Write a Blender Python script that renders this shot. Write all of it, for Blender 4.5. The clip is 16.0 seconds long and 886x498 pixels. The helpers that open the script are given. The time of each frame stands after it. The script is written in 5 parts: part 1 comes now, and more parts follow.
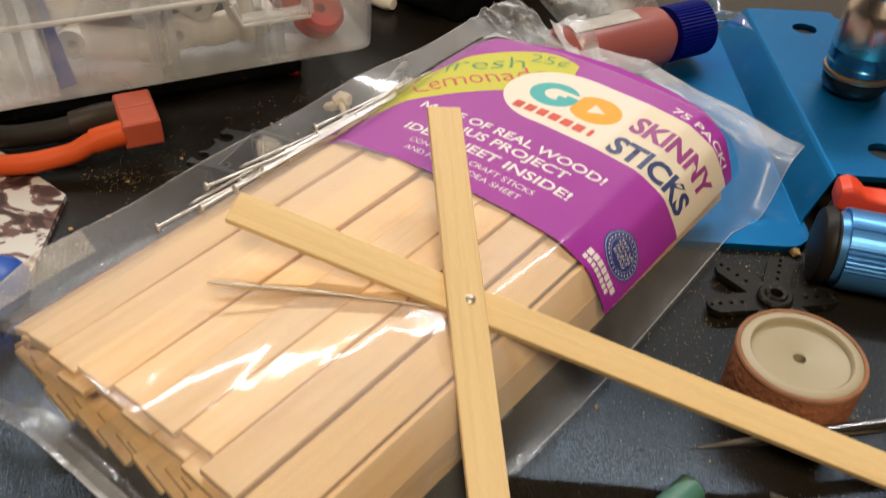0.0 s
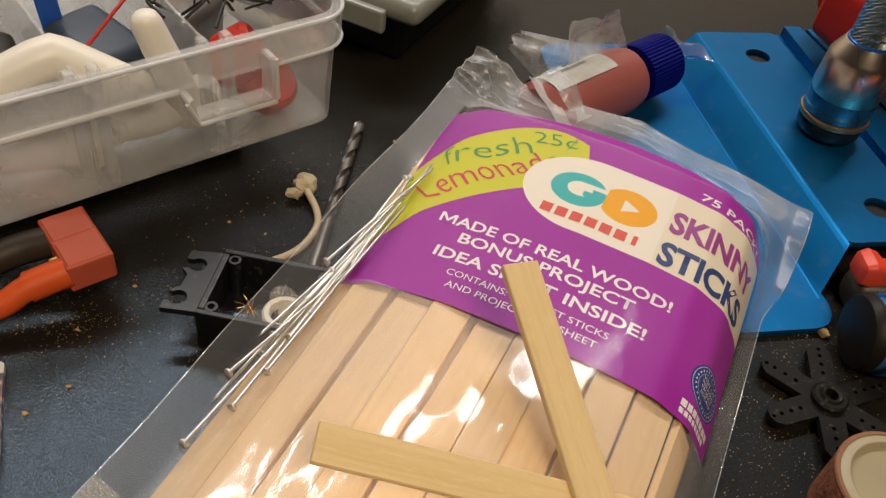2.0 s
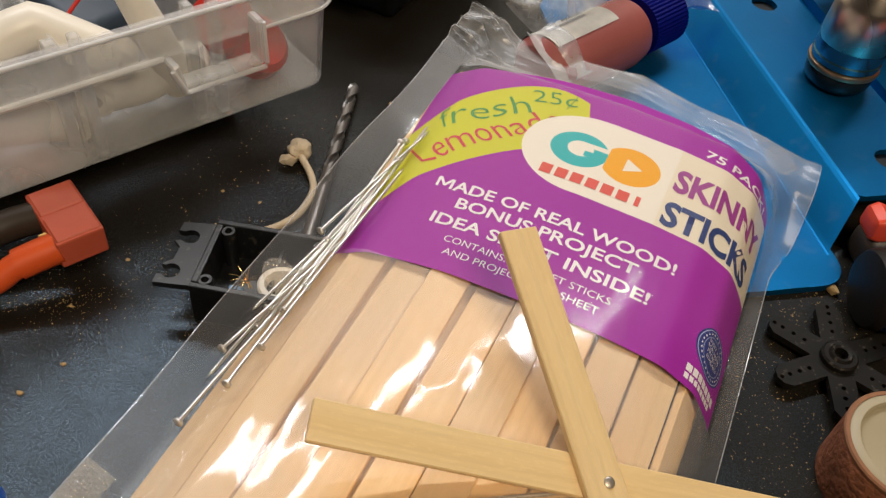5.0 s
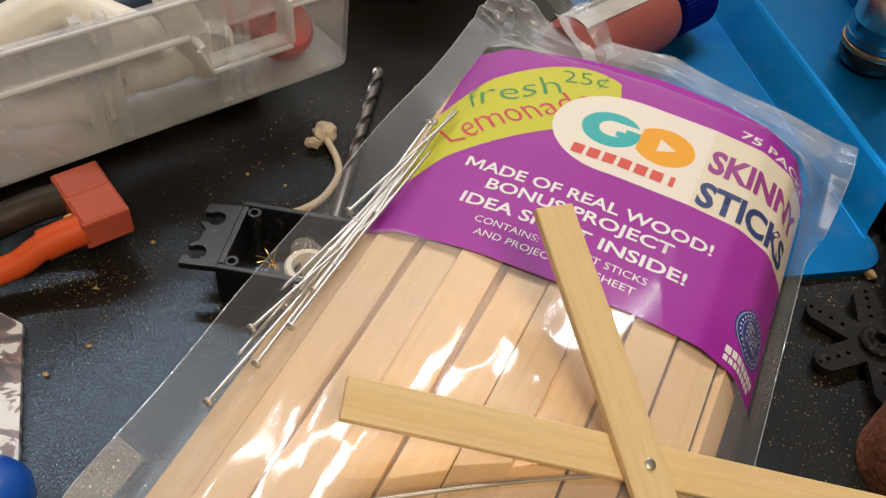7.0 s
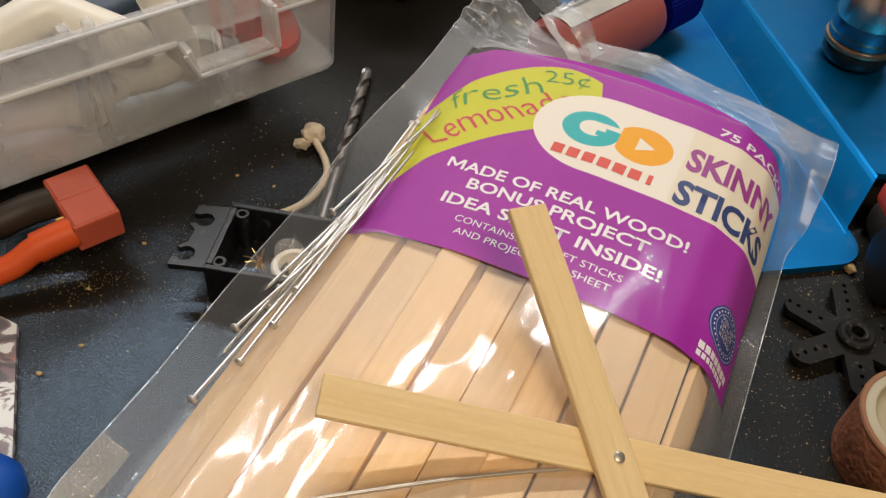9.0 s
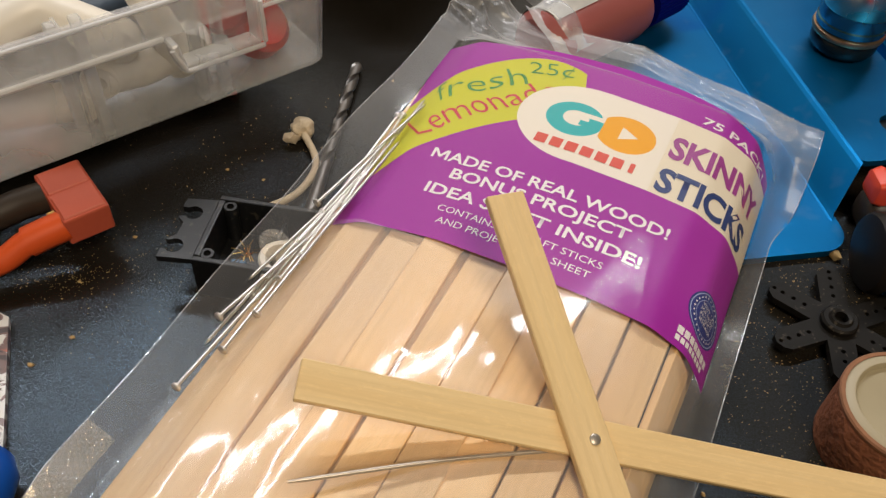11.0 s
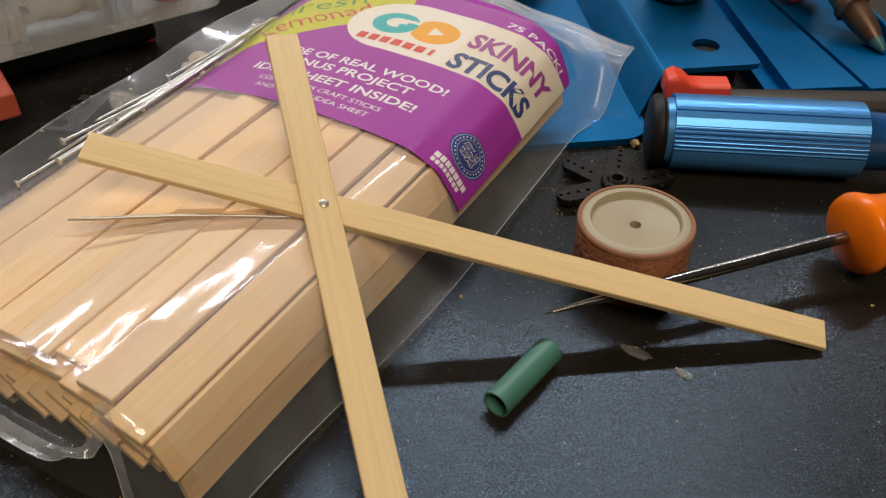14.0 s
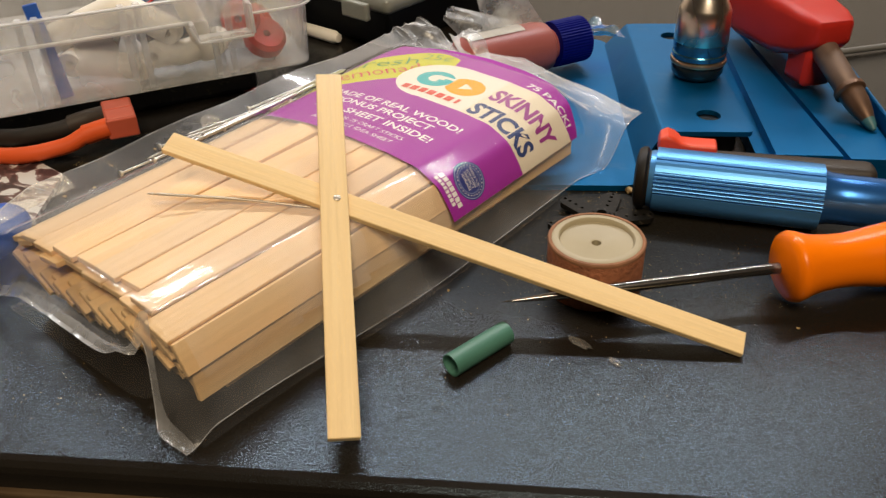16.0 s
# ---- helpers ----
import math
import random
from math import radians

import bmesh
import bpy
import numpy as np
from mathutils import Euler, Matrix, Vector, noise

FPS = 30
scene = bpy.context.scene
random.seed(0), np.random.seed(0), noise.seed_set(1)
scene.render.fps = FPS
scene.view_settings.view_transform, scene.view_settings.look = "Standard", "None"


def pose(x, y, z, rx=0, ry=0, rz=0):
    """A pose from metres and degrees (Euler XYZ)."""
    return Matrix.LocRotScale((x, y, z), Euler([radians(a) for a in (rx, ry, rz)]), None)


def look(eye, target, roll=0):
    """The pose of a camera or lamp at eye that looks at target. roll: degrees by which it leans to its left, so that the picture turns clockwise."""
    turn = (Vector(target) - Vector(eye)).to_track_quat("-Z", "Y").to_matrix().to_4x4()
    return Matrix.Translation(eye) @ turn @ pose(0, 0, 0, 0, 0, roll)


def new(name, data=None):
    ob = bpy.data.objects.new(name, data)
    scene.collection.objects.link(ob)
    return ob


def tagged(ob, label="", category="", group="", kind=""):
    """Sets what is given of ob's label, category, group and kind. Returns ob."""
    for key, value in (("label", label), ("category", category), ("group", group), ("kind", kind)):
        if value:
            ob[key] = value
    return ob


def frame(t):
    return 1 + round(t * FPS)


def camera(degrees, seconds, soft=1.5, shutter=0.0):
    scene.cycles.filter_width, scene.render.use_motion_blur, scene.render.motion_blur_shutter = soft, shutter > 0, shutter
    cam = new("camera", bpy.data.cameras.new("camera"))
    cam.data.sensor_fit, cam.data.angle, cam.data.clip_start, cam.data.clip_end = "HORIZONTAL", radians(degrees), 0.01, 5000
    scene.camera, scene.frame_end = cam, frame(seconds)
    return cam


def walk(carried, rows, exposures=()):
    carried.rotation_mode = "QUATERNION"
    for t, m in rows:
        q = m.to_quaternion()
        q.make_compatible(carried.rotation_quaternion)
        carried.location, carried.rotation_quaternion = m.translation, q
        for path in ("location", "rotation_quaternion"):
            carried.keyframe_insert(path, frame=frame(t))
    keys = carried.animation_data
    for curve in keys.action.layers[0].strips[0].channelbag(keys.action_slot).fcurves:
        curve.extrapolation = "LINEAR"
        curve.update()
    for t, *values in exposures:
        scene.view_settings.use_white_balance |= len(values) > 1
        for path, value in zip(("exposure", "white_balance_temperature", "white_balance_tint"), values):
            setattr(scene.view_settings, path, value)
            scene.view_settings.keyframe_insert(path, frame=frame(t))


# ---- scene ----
# Everything is laid out in drawing units of 0.7 m and brought to metres by the last lines.
K = 0.7
cam = camera(54.5, 16.0, soft=1.3, shutter=0.25)
PATH = [
    (0, (0.061, 0.022, 0.183), (-0.032, 1.558, -1.095), 2.6),
    (0.5, (0.03, 0.051, 0.201), (0.149, 1.579, -1.084), 7.2),
    (1, (0.005, 0.07, 0.2), (0.261, 1.552, -1.118), 9.1),
    (1.5, (-0.007, 0.085, 0.199), (0.316, 1.51, -1.167), 9.5),
    (2, (-0.006, 0.091, 0.202), (0.338, 1.496, -1.178), 9.0),
    (2.5, (-0.011, 0.098, 0.202), (0.335, 1.486, -1.197), 8.9),
    (3, (-0.01, 0.099, 0.198), (0.334, 1.478, -1.21), 8.5),
    (3.5, (-0.007, 0.098, 0.199), (0.329, 1.456, -1.231), 8.1),
    (4, (-0.002, 0.098, 0.2), (0.328, 1.447, -1.239), 7.6),
    (6.3, (-0.002, 0.095, 0.198), (0.313, 1.419, -1.267), 7.5),
    (6.5, (-0.004, 0.097, 0.193), (0.307, 1.43, -1.265), 7.3),
    (7, (-0.006, 0.097, 0.193), (0.286, 1.434, -1.265), 6.6),
    (7.5, (-0.001, 0.095, 0.197), (0.285, 1.429, -1.266), 6.4),
    (8, (-0.001, 0.095, 0.198), (0.282, 1.426, -1.268), 6.1),
    (10.5, (0.004, 0.09, 0.199), (0.258, 1.418, -1.275), 4.7),
    (11, (0.007, 0.089, 0.199), (0.257, 1.419, -1.274), 4.3),
    (11.5, (0.021, 0.087, 0.186), (0.254, 1.424, -1.283), 3.6),
    (12, (0.027, 0.086, 0.172), (0.243, 1.409, -1.312), 2.7),
    (12.5, (0.034, 0.084, 0.154), (0.235, 1.372, -1.362), 2.3),
    (13, (0.047, 0.057, 0.156), (0.222, 1.37, -1.342), 1.6),
    (13.5, (0.064, 0.011, 0.162), (0.216, 1.458, -1.21), 0.8),
    (14, (0.078, -0.004, 0.176), (0.179, 1.514, -1.122), -0.4),
    (14.5, (0.091, -0.022, 0.175), (0.125, 1.516, -1.103), -0.7),
    (15, (0.109, -0.043, 0.189), (0.108, 1.567, -0.997), -1.3),
    (15.5, (0.127, -0.069, 0.19), (0.007, 1.568, -0.954), -3.0),
    (16, (0.122, -0.068, 0.186), (-0.065, 1.58, -0.931), -1.5),
]
EXPOSURE = [(0.0, -0.49, 6500, 10), (0.5, -0.75, 6600, 10), (1.0, -0.76, 6600, 10), (2.0, -0.80, 6650, 10), (4.0, -0.72, 6500, 10), (7.0, -0.72, 6250, 10), (11.0, -0.74, 6300, 10), (12.0, -0.90, 6550, 10), (12.5, -0.99, 6400, 10), (13.0, -0.95, 6100, 10), (13.5, -0.80, 5900, 10), (14.0, -0.78, 6050, 10), (15.0, -0.45, 6150, 10), (16.0, -0.39, 6500, 10)]
walk(cam, [(t, look([K * c for c in eye], [K * c for c in target], roll)) for t, eye, target, roll in PATH], EXPOSURE)

# ---- light ----
world = bpy.data.worlds.new("room_air")
scene.world = world
world.use_nodes = True
world.node_tree.nodes["Background"].inputs[0].default_value = (1.0, 0.85, 0.7, 1)
world.node_tree.nodes["Background"].inputs[1].default_value = 0.03


def area_lamp(name, eye, target, size, watts, colour, long=0.0):
    data = bpy.data.lights.new(name, "AREA")
    data.shape, data.size, data.energy, data.color = "RECTANGLE" if long else "DISK", (long or size) * K, watts, colour
    if long:
        data.size_y = size * K
    ob = new(name, data)
    ob.matrix_world = look([K * c for c in eye], [K * c for c in target])
    return ob


# a cool tube lamp over the far side of the table, and the warm room lamp behind the camera
area_lamp("tube_lamp", (0.0, 0.925, 1.03), (0.0, 0.90, 0.0), 0.045, 11.3, (0.97, 0.95, 0.94), 1.58)
area_lamp("room_lamp", (0.30, -0.95, 1.75), (0.05, 0.2, 0.0), 0.8, 20.0, (1.0, 0.81, 0.58))


# ---- materials ----
def tree(name):
    m = bpy.data.materials.new(name)
    m.use_nodes = True
    nt = m.node_tree
    return m, nt, nt.nodes["Principled BSDF"]


def node(nt, kind, **inputs):
    n = nt.nodes.new(kind)
    for k, v in inputs.items():
        key = k.replace("_", " ")
        if hasattr(v, "is_output"):
            nt.links.new(v, n.inputs[key])
        else:
            n.inputs[key].default_value = v
    return n


def math_node(nt, op, a, b=0.0):
    n = nt.nodes.new("ShaderNodeMath")
    n.operation = op
    for i, v in enumerate((a, b)):
        if hasattr(v, "is_output"):
            nt.links.new(v, n.inputs[i])
        else:
            n.inputs[i].default_value = v
    return n.outputs[0]


def mix_colour(nt, fac, a, b):
    n = nt.nodes.new("ShaderNodeMix")
    n.data_type = "RGBA"
    for i, v in ((0, fac), (6, a), (7, b)):
        if hasattr(v, "is_output"):
            nt.links.new(v, n.inputs[i])
        else:
            n.inputs[i].default_value = v if i == 0 else (*v[:3], 1)
    return n.outputs[2]


def ramp(nt, fac, *stops):
    n = nt.nodes.new("ShaderNodeValToRGB")
    el = n.color_ramp.elements
    while len(el) < len(stops):
        el.new(0.5)
    for e, (p, c) in zip(el, stops):
        e.position, e.color = p, (c, c, c, 1) if not hasattr(c, "__len__") else (*c, 1)
    nt.links.new(fac, n.inputs[0])
    return n.outputs[0]


def coords(nt, stretch=(1, 1, 1), spread=0.0):
    """Object coordinates, stretched, shifted at random from object to object."""
    tc = nt.nodes.new("ShaderNodeTexCoord")
    mp = nt.nodes.new("ShaderNodeMapping")
    mp.inputs["Scale"].default_value = stretch
    nt.links.new(tc.outputs["Object"], mp.inputs["Vector"])
    if spread:
        info = nt.nodes.new("ShaderNodeObjectInfo")
        comb = node(nt, "ShaderNodeCombineXYZ")
        for i in range(3):
            nt.links.new(math_node(nt, "MULTIPLY", info.outputs["Random"], spread * (i + 1)), comb.inputs[i])
        nt.links.new(comb.outputs[0], mp.inputs["Location"])
    return mp.outputs[0]


def bump(nt, bsdf, height, strength, distance):
    n = node(nt, "ShaderNodeBump", Strength=strength, Distance=distance, Height=height)
    nt.links.new(n.outputs[0], bsdf.inputs["Normal"])
    return n


def plain(name, colour, rough=0.5, metal=0.0, vary=0.12, scale=300, grain=0.3, depth=0.0002, coat=0.0, dust=0.0, spec=0.5):
    """A surface with fine grain, broad tonal drift and a touch of dust."""
    m, nt, b = tree(name)
    v = coords(nt)
    fine = node(nt, "ShaderNodeTexNoise", Vector=v, Scale=scale, Detail=4.0)
    broad = node(nt, "ShaderNodeTexNoise", Vector=v, Scale=scale * 0.12, Detail=2.0)
    f = math_node(nt, "ADD", math_node(nt, "MULTIPLY", fine.outputs[0], 0.4), math_node(nt, "MULTIPLY", broad.outputs[0], 0.6))
    dark, light = [c * (1 - vary) for c in colour], [min(1, c * (1 + vary)) for c in colour]
    col = mix_colour(nt, ramp(nt, f, (0.3, 0.0), (0.7, 1.0)), dark, light)
    if dust:
        speck = node(nt, "ShaderNodeTexNoise", Vector=v, Scale=scale * 2.5, Detail=2.0)
        col = mix_colour(nt, math_node(nt, "MULTIPLY", ramp(nt, speck.outputs[0], (0.62, 0.0), (0.7, 1.0)), dust), col, (0.5, 0.42, 0.3))
    nt.links.new(col, b.inputs["Base Color"])
    nt.links.new(ramp(nt, broad.outputs[0], (0.25, max(0.02, rough * 0.8)), (0.75, min(1, rough * 1.25))), b.inputs["Roughness"])
    b.inputs["Metallic"].default_value = metal
    b.inputs["Coat Weight"].default_value = coat
    b.inputs["Specular IOR Level"].default_value = spec
    if grain:
        bump(nt, b, fine.outputs[0], grain, depth)
    return m


def wood(name, light, dark, rough=0.55, flecks=0.12):
    """Pale planed wood; the grain runs along the object's x."""
    m, nt, b = tree(name)
    v = coords(nt, (30, 900, 900), 7.0)
    fibre = node(nt, "ShaderNodeTexNoise", Vector=v, Scale=1.0, Detail=5.0, Roughness=0.6)
    v2 = coords(nt, (8, 160, 160), 11.0)
    band = node(nt, "ShaderNodeTexNoise", Vector=v2, Scale=1.0, Detail=3.0)
    v3 = coords(nt, (420, 1500, 1500), 3.0)
    fleck = node(nt, "ShaderNodeTexNoise", Vector=v3, Scale=1.0, Detail=2.0)
    col = mix_colour(nt, ramp(nt, band.outputs[0], (0.3, 0.0), (0.72, 1.0)), light, dark)
    col = mix_colour(nt, math_node(nt, "MULTIPLY", ramp(nt, fibre.outputs[0], (0.45, 0.0), (0.75, 1.0)), 0.35), col, [c * 0.75 for c in dark])
    col = mix_colour(nt, math_node(nt, "MULTIPLY", ramp(nt, fleck.outputs[0], (0.55, 0.0), (0.68, 1.0)), flecks), col, [min(1, c * 1.2) for c in light])
    info = nt.nodes.new("ShaderNodeObjectInfo")
    hsv = node(nt, "ShaderNodeHueSaturation", Color=col)
    nt.links.new(math_node(nt, "ADD", math_node(nt, "MULTIPLY", info.outputs["Random"], 0.20), 0.90), hsv.inputs["Value"])
    nt.links.new(math_node(nt, "ADD", math_node(nt, "MULTIPLY", info.outputs["Random"], 0.10), 0.98), hsv.inputs["Saturation"])
    nt.links.new(hsv.outputs[0], b.inputs["Base Color"])
    nt.links.new(ramp(nt, fleck.outputs[0], (0.3, rough * 1.15), (0.7, rough * 0.75)), b.inputs["Roughness"])
    bump(nt, b, fibre.outputs[0], 0.35, 0.0002)
    return m


def film(name, haze=0.05, rough=0.06, wrinkle=0.5, tint=(1, 1, 1), sheen=0.055, wscale=75.0, fine=1.0, along=1.0, turn=0.0, soft=0.35, twist=0.5, grid=0.0, gleam=(1, 1, 1)):
    """Thin clear plastic: see-through, with a sharp gloss and a little milkiness."""
    m, nt, b = tree(name)
    out = nt.nodes["Material Output"]
    nt.nodes.remove(b)
    v = coords(nt)
    mp = nt.nodes.new("ShaderNodeMapping")
    mp.inputs["Scale"].default_value = (along, 1, 1)
    turned = nt.nodes.new("ShaderNodeMapping")
    turned.inputs["Rotation"].default_value = (0, 0, radians(-turn))
    nt.links.new(v, turned.inputs["Vector"])
    nt.links.new(turned.outputs[0], mp.inputs["Vector"])
    n1 = node(nt, "ShaderNodeTexNoise", Vector=mp.outputs[0], Scale=wscale, Detail=fine, Roughness=0.45, Distortion=twist)
    height = n1.outputs[0]
    if grid:
        height = None
        for way in ("X", "Y"):
            band = node(nt, "ShaderNodeTexWave", Vector=turned.outputs[0], Scale=grid)
            band.bands_direction = way
            height = band.outputs["Fac"] if height is None else math_node(nt, "MULTIPLY", height, band.outputs["Fac"])
    bp = node(nt, "ShaderNodeBump", Strength=wrinkle, Distance=0.001, Height=height)
    clear = node(nt, "ShaderNodeBsdfTransparent", Color=(*tint, 1))
    milk = node(nt, "ShaderNodeBsdfDiffuse", Color=(0.85, 0.87, 0.9, 1))
    gloss = node(nt, "ShaderNodeBsdfGlossy", Color=(*gleam, 1), Roughness=rough, Normal=bp.outputs[0])
    lw = node(nt, "ShaderNodeLayerWeight", Blend=0.5, Normal=bp.outputs[0])
    fres = math_node(nt, "ADD", math_node(nt, "MULTIPLY", math_node(nt, "POWER", lw.outputs["Facing"], 4.0), 0.75), sheen)
    mx = nt.nodes.new("ShaderNodeMixShader")
    patch = node(nt, "ShaderNodeTexNoise", Vector=v, Scale=wscale * 0.5, Detail=3.0)
    nt.links.new(math_node(nt, "MULTIPLY", ramp(nt, patch.outputs[0], (0.35, 0.4), (0.7, 1.6)), haze), mx.inputs[0])
    nt.links.new(clear.outputs[0], mx.inputs[1])
    nt.links.new(milk.outputs[0], mx.inputs[2])
    mx2 = nt.nodes.new("ShaderNodeMixShader")
    nt.links.new(fres, mx2.inputs[0])
    nt.links.new(mx.outputs[0], mx2.inputs[1])
    wide = node(nt, "ShaderNodeBsdfGlossy", Color=(1, 1, 1, 1), Roughness=min(0.6, rough * 4 + 0.06), Normal=bp.outputs[0])
    mx3 = nt.nodes.new("ShaderNodeMixShader")
    mx3.inputs[0].default_value = soft
    nt.links.new(gloss.outputs[0], mx3.inputs[1])
    nt.links.new(wide.outputs[0], mx3.inputs[2])
    nt.links.new(mx3.outputs[0], mx2.inputs[2])
    nt.links.new(mx2.outputs[0], out.inputs["Surface"])
    return m


def laminate():
    m, nt, b = tree("black_laminate")
    v = coords(nt)
    peb = node(nt, "ShaderNodeTexVoronoi", Vector=v, Scale=3700.0)
    mid = node(nt, "ShaderNodeTexNoise", Vector=v, Scale=1700.0, Detail=2.0)
    broad = node(nt, "ShaderNodeTexNoise", Vector=v, Scale=22.0, Detail=4.0)
    col = mix_colour(nt, broad.outputs[0], (0.011, 0.0094, 0.0075), (0.022, 0.0180, 0.0136))
    # a rougher, less reflective patch of the sheet round the drum
    away = node(nt, "ShaderNodeVectorMath", Vector=v)
    away.operation = "DISTANCE"
    away.inputs[1].default_value = (0.097, 0.158, 0.0)
    drift = node(nt, "ShaderNodeTexNoise", Vector=v, Scale=45.0, Detail=3.0)
    dull = ramp(nt, math_node(nt, "ADD", away.outputs["Value"], math_node(nt, "MULTIPLY", drift.outputs[0], 0.02)), (0.036, 1.0), (0.064, 0.0))
    col = mix_colour(nt, dull, col, (0.017, 0.0145, 0.0105))
    nt.links.new(col, b.inputs["Base Color"])
    nt.links.new(math_node(nt, "ADD", ramp(nt, broad.outputs[0], (0.3, 0.175), (0.7, 0.235)), math_node(nt, "MULTIPLY", dull, 0.20)), b.inputs["Roughness"])
    h = math_node(nt, "SUBTRACT", math_node(nt, "MULTIPLY", mid.outputs[0], 1.0), peb.outputs[0])
    bump(nt, b, h, 0.135, 0.0003)
    shine = math_node(nt, "SUBTRACT", 1.0, math_node(nt, "MULTIPLY", dull, 0.62))
    nt.links.new(math_node(nt, "MULTIPLY", ramp(nt, peb.outputs[0], (0.10, 0.72), (0.66, 0.21)), shine), b.inputs["Specular IOR Level"])
    b.inputs["IOR"].default_value = 1.56
    # bluish cast of the lamp's sheen, put into the surface tint
    b.inputs["Specular Tint"].default_value = (0.55, 0.78, 1.0, 1)
    return m


LAMINATE = laminate()
TABLE_EDGE = plain("worn_table_edge", (0.10, 0.065, 0.035), 0.4, vary=0.4, scale=120)
FLOOR = plain("dark_floor", (0.012, 0.010, 0.009), 0.6, vary=0.3, scale=10)
# unseen far wall, pale and close so its reflection brightens the table
WALLPAINT = plain("pale_reflector_wall", (0.70, 0.60, 0.49), 0.8, vary=0.1, scale=6)
# unseen walls and ceiling: the room's dimness is put into this darker colour
WALL = plain("shade_dark_wall", (0.17, 0.14, 0.115), 0.8, vary=0.1, scale=6)
PINE = wood("pale_birch", (0.85, 0.61, 0.325), (0.77, 0.495, 0.23))
BIRCH = wood("golden_birch", (0.82, 0.635, 0.365), (0.72, 0.52, 0.265), 0.33, 0.34)
BAG = film("clear_bag_film", 0.145, 0.06, 0.25, wscale=60.0, along=0.42, turn=57.0, fine=2.4, soft=0.35, sheen=0.027, twist=1.5)
LIP = film("bag_lip_film", 0.24, 0.14, 0.4, sheen=0.09, wscale=150.0)
SIDE = film("bag_film_side", 0.08, 0.22, 0.5, sheen=0.022, wscale=80.0, along=0.2, turn=57.0)
MARGIN = film("bag_film_margin", 0.09, 0.08, 0.35, (0.95, 0.94, 0.92), sheen=0.085, wscale=45.0, along=0.25, turn=57.0)
WRAP = film("thin_wrap", 0.36, 0.22, 0.7, (0.95, 0.97, 1.0), wscale=260.0, fine=2.0, along=0.15, turn=65.0, sheen=0.04)
ENDFILM = film("bag_film_end", 0.12, 0.20, 0.5, sheen=0.05, wscale=150.0, fine=2.0, along=0.05, turn=-36.0, soft=0.6, twist=0.2)
LABELFILM = film("bag_film_on_label", 0.02, 0.10, 0.25, wscale=60.0, along=0.25, turn=57.0, fine=0.6, soft=0.1, sheen=0.008, twist=0.8)
NEARFILM = film("bag_film_near", 0.06, 0.08, 0.8, sheen=0.07, wscale=110.0, fine=1.0, along=0.4, turn=-20.0)
ENDSEAL = film("bag_film_seal", 0.05, 0.18, 0.6, sheen=0.05, wscale=170.0, fine=2.0, along=0.05, turn=-33.0, soft=0.6, twist=0.2)
AWLSTEEL = plain("dull_steel", (0.26, 0.25, 0.24), 0.2, 0.95, 0.15, 200)
NAILSTEEL = plain("worn_nail_steel", (0.50, 0.45, 0.38), 0.38, 0.7, 0.15, 300)
STEEL = plain("bright_steel", (0.68, 0.66, 0.62), 0.30, 0.85, 0.1, 200)
DARKSTEEL = plain("dark_steel", (0.22, 0.21, 0.20), 0.3, 0.85, 0.3, 200)
TABRED = plain("bright_red_tab", (0.80, 0.07, 0.025), 0.4, vary=0.06, scale=80)
BLACK = plain("black_plastic", (0.0080, 0.0085, 0.0095), 0.32, vary=0.25, scale=250, dust=0.07)
BLACK.node_tree.nodes["Principled BSDF"].inputs["Specular IOR Level"].default_value = 0.42
# near-black for blocks that take the place of shade
SHADEBLACK = plain("shade_black", (0.003, 0.003, 0.0035), 0.5, vary=0.2, scale=200)
RUBBER = plain("black_rubber", (0.014, 0.011, 0.008), 0.6, vary=0.3, scale=250)
REDPLUG = plain("red_nylon", (0.56, 0.105, 0.055), 0.45, vary=0.12, scale=150)
ORANGE = plain("orange_plastic", (1.0, 0.205, 0.002), 0.24, vary=0.04, scale=60)
ORANGE.node_tree.nodes["Principled BSDF"].inputs["Specular IOR Level"].default_value = 0.3
ORANGEWIRE = plain("orange_silicone", (0.75, 0.10, 0.015), 0.45, vary=0.1, scale=90)
GREEN = plain("green_shrink_tube", (0.07, 0.20, 0.15), 0.45, vary=0.12, scale=200)
HUB = plain("tan_hub", (0.41, 0.355, 0.235), 0.5, vary=0.08, scale=120)
SAND = plain("brown_abrasive", (0.29, 0.105, 0.048), 0.8, vary=0.45, scale=700, grain=0.9, depth=0.0008)
PAPEREDGE = plain("torn_paper_edge", (0.28, 0.13, 0.065), 0.8, vary=0.3, scale=400)
ANODISED = plain("blue_anodised", (0.0010, 0.130, 0.335), 0.42, 0.75, 0.16, 60, dust=0.03, spec=0.2)
BARREL = plain("polished_blue_metal", (0.04, 0.19, 0.58), 0.24, 0.7, 0.08, 80)
GRIP = plain("blue_grip_metal", (0.085, 0.30, 0.66), 0.33, 0.6, 0.08, 80)
BRASS = plain("brass", (0.7, 0.45, 0.15), 0.25, 1.0, 0.1)
REDPLASTIC = plain("red_plastic", (0.48, 0.024, 0.015), 0.4, vary=0.1, scale=80, spec=0.25)
WHITE = plain("white_nylon", (0.86, 0.81, 0.71), 0.4, vary=0.08, scale=90)
BLUECAP = plain("navy_cap", (0.001, 0.004, 0.13), 0.5, vary=0.15, scale=120, spec=0.08)
BLUEPLASTIC = plain("blue_plastic", (0.01, 0.09, 0.45), 0.35, vary=0.1, scale=80)
STRING = plain("off_white_cord", (0.6, 0.5, 0.36), 0.8, vary=0.15, scale=900, grain=0.8, depth=0.0005)
FROST = film("frosted_box", 0.21, 0.22, 0.15, (0.98, 0.98, 0.97))
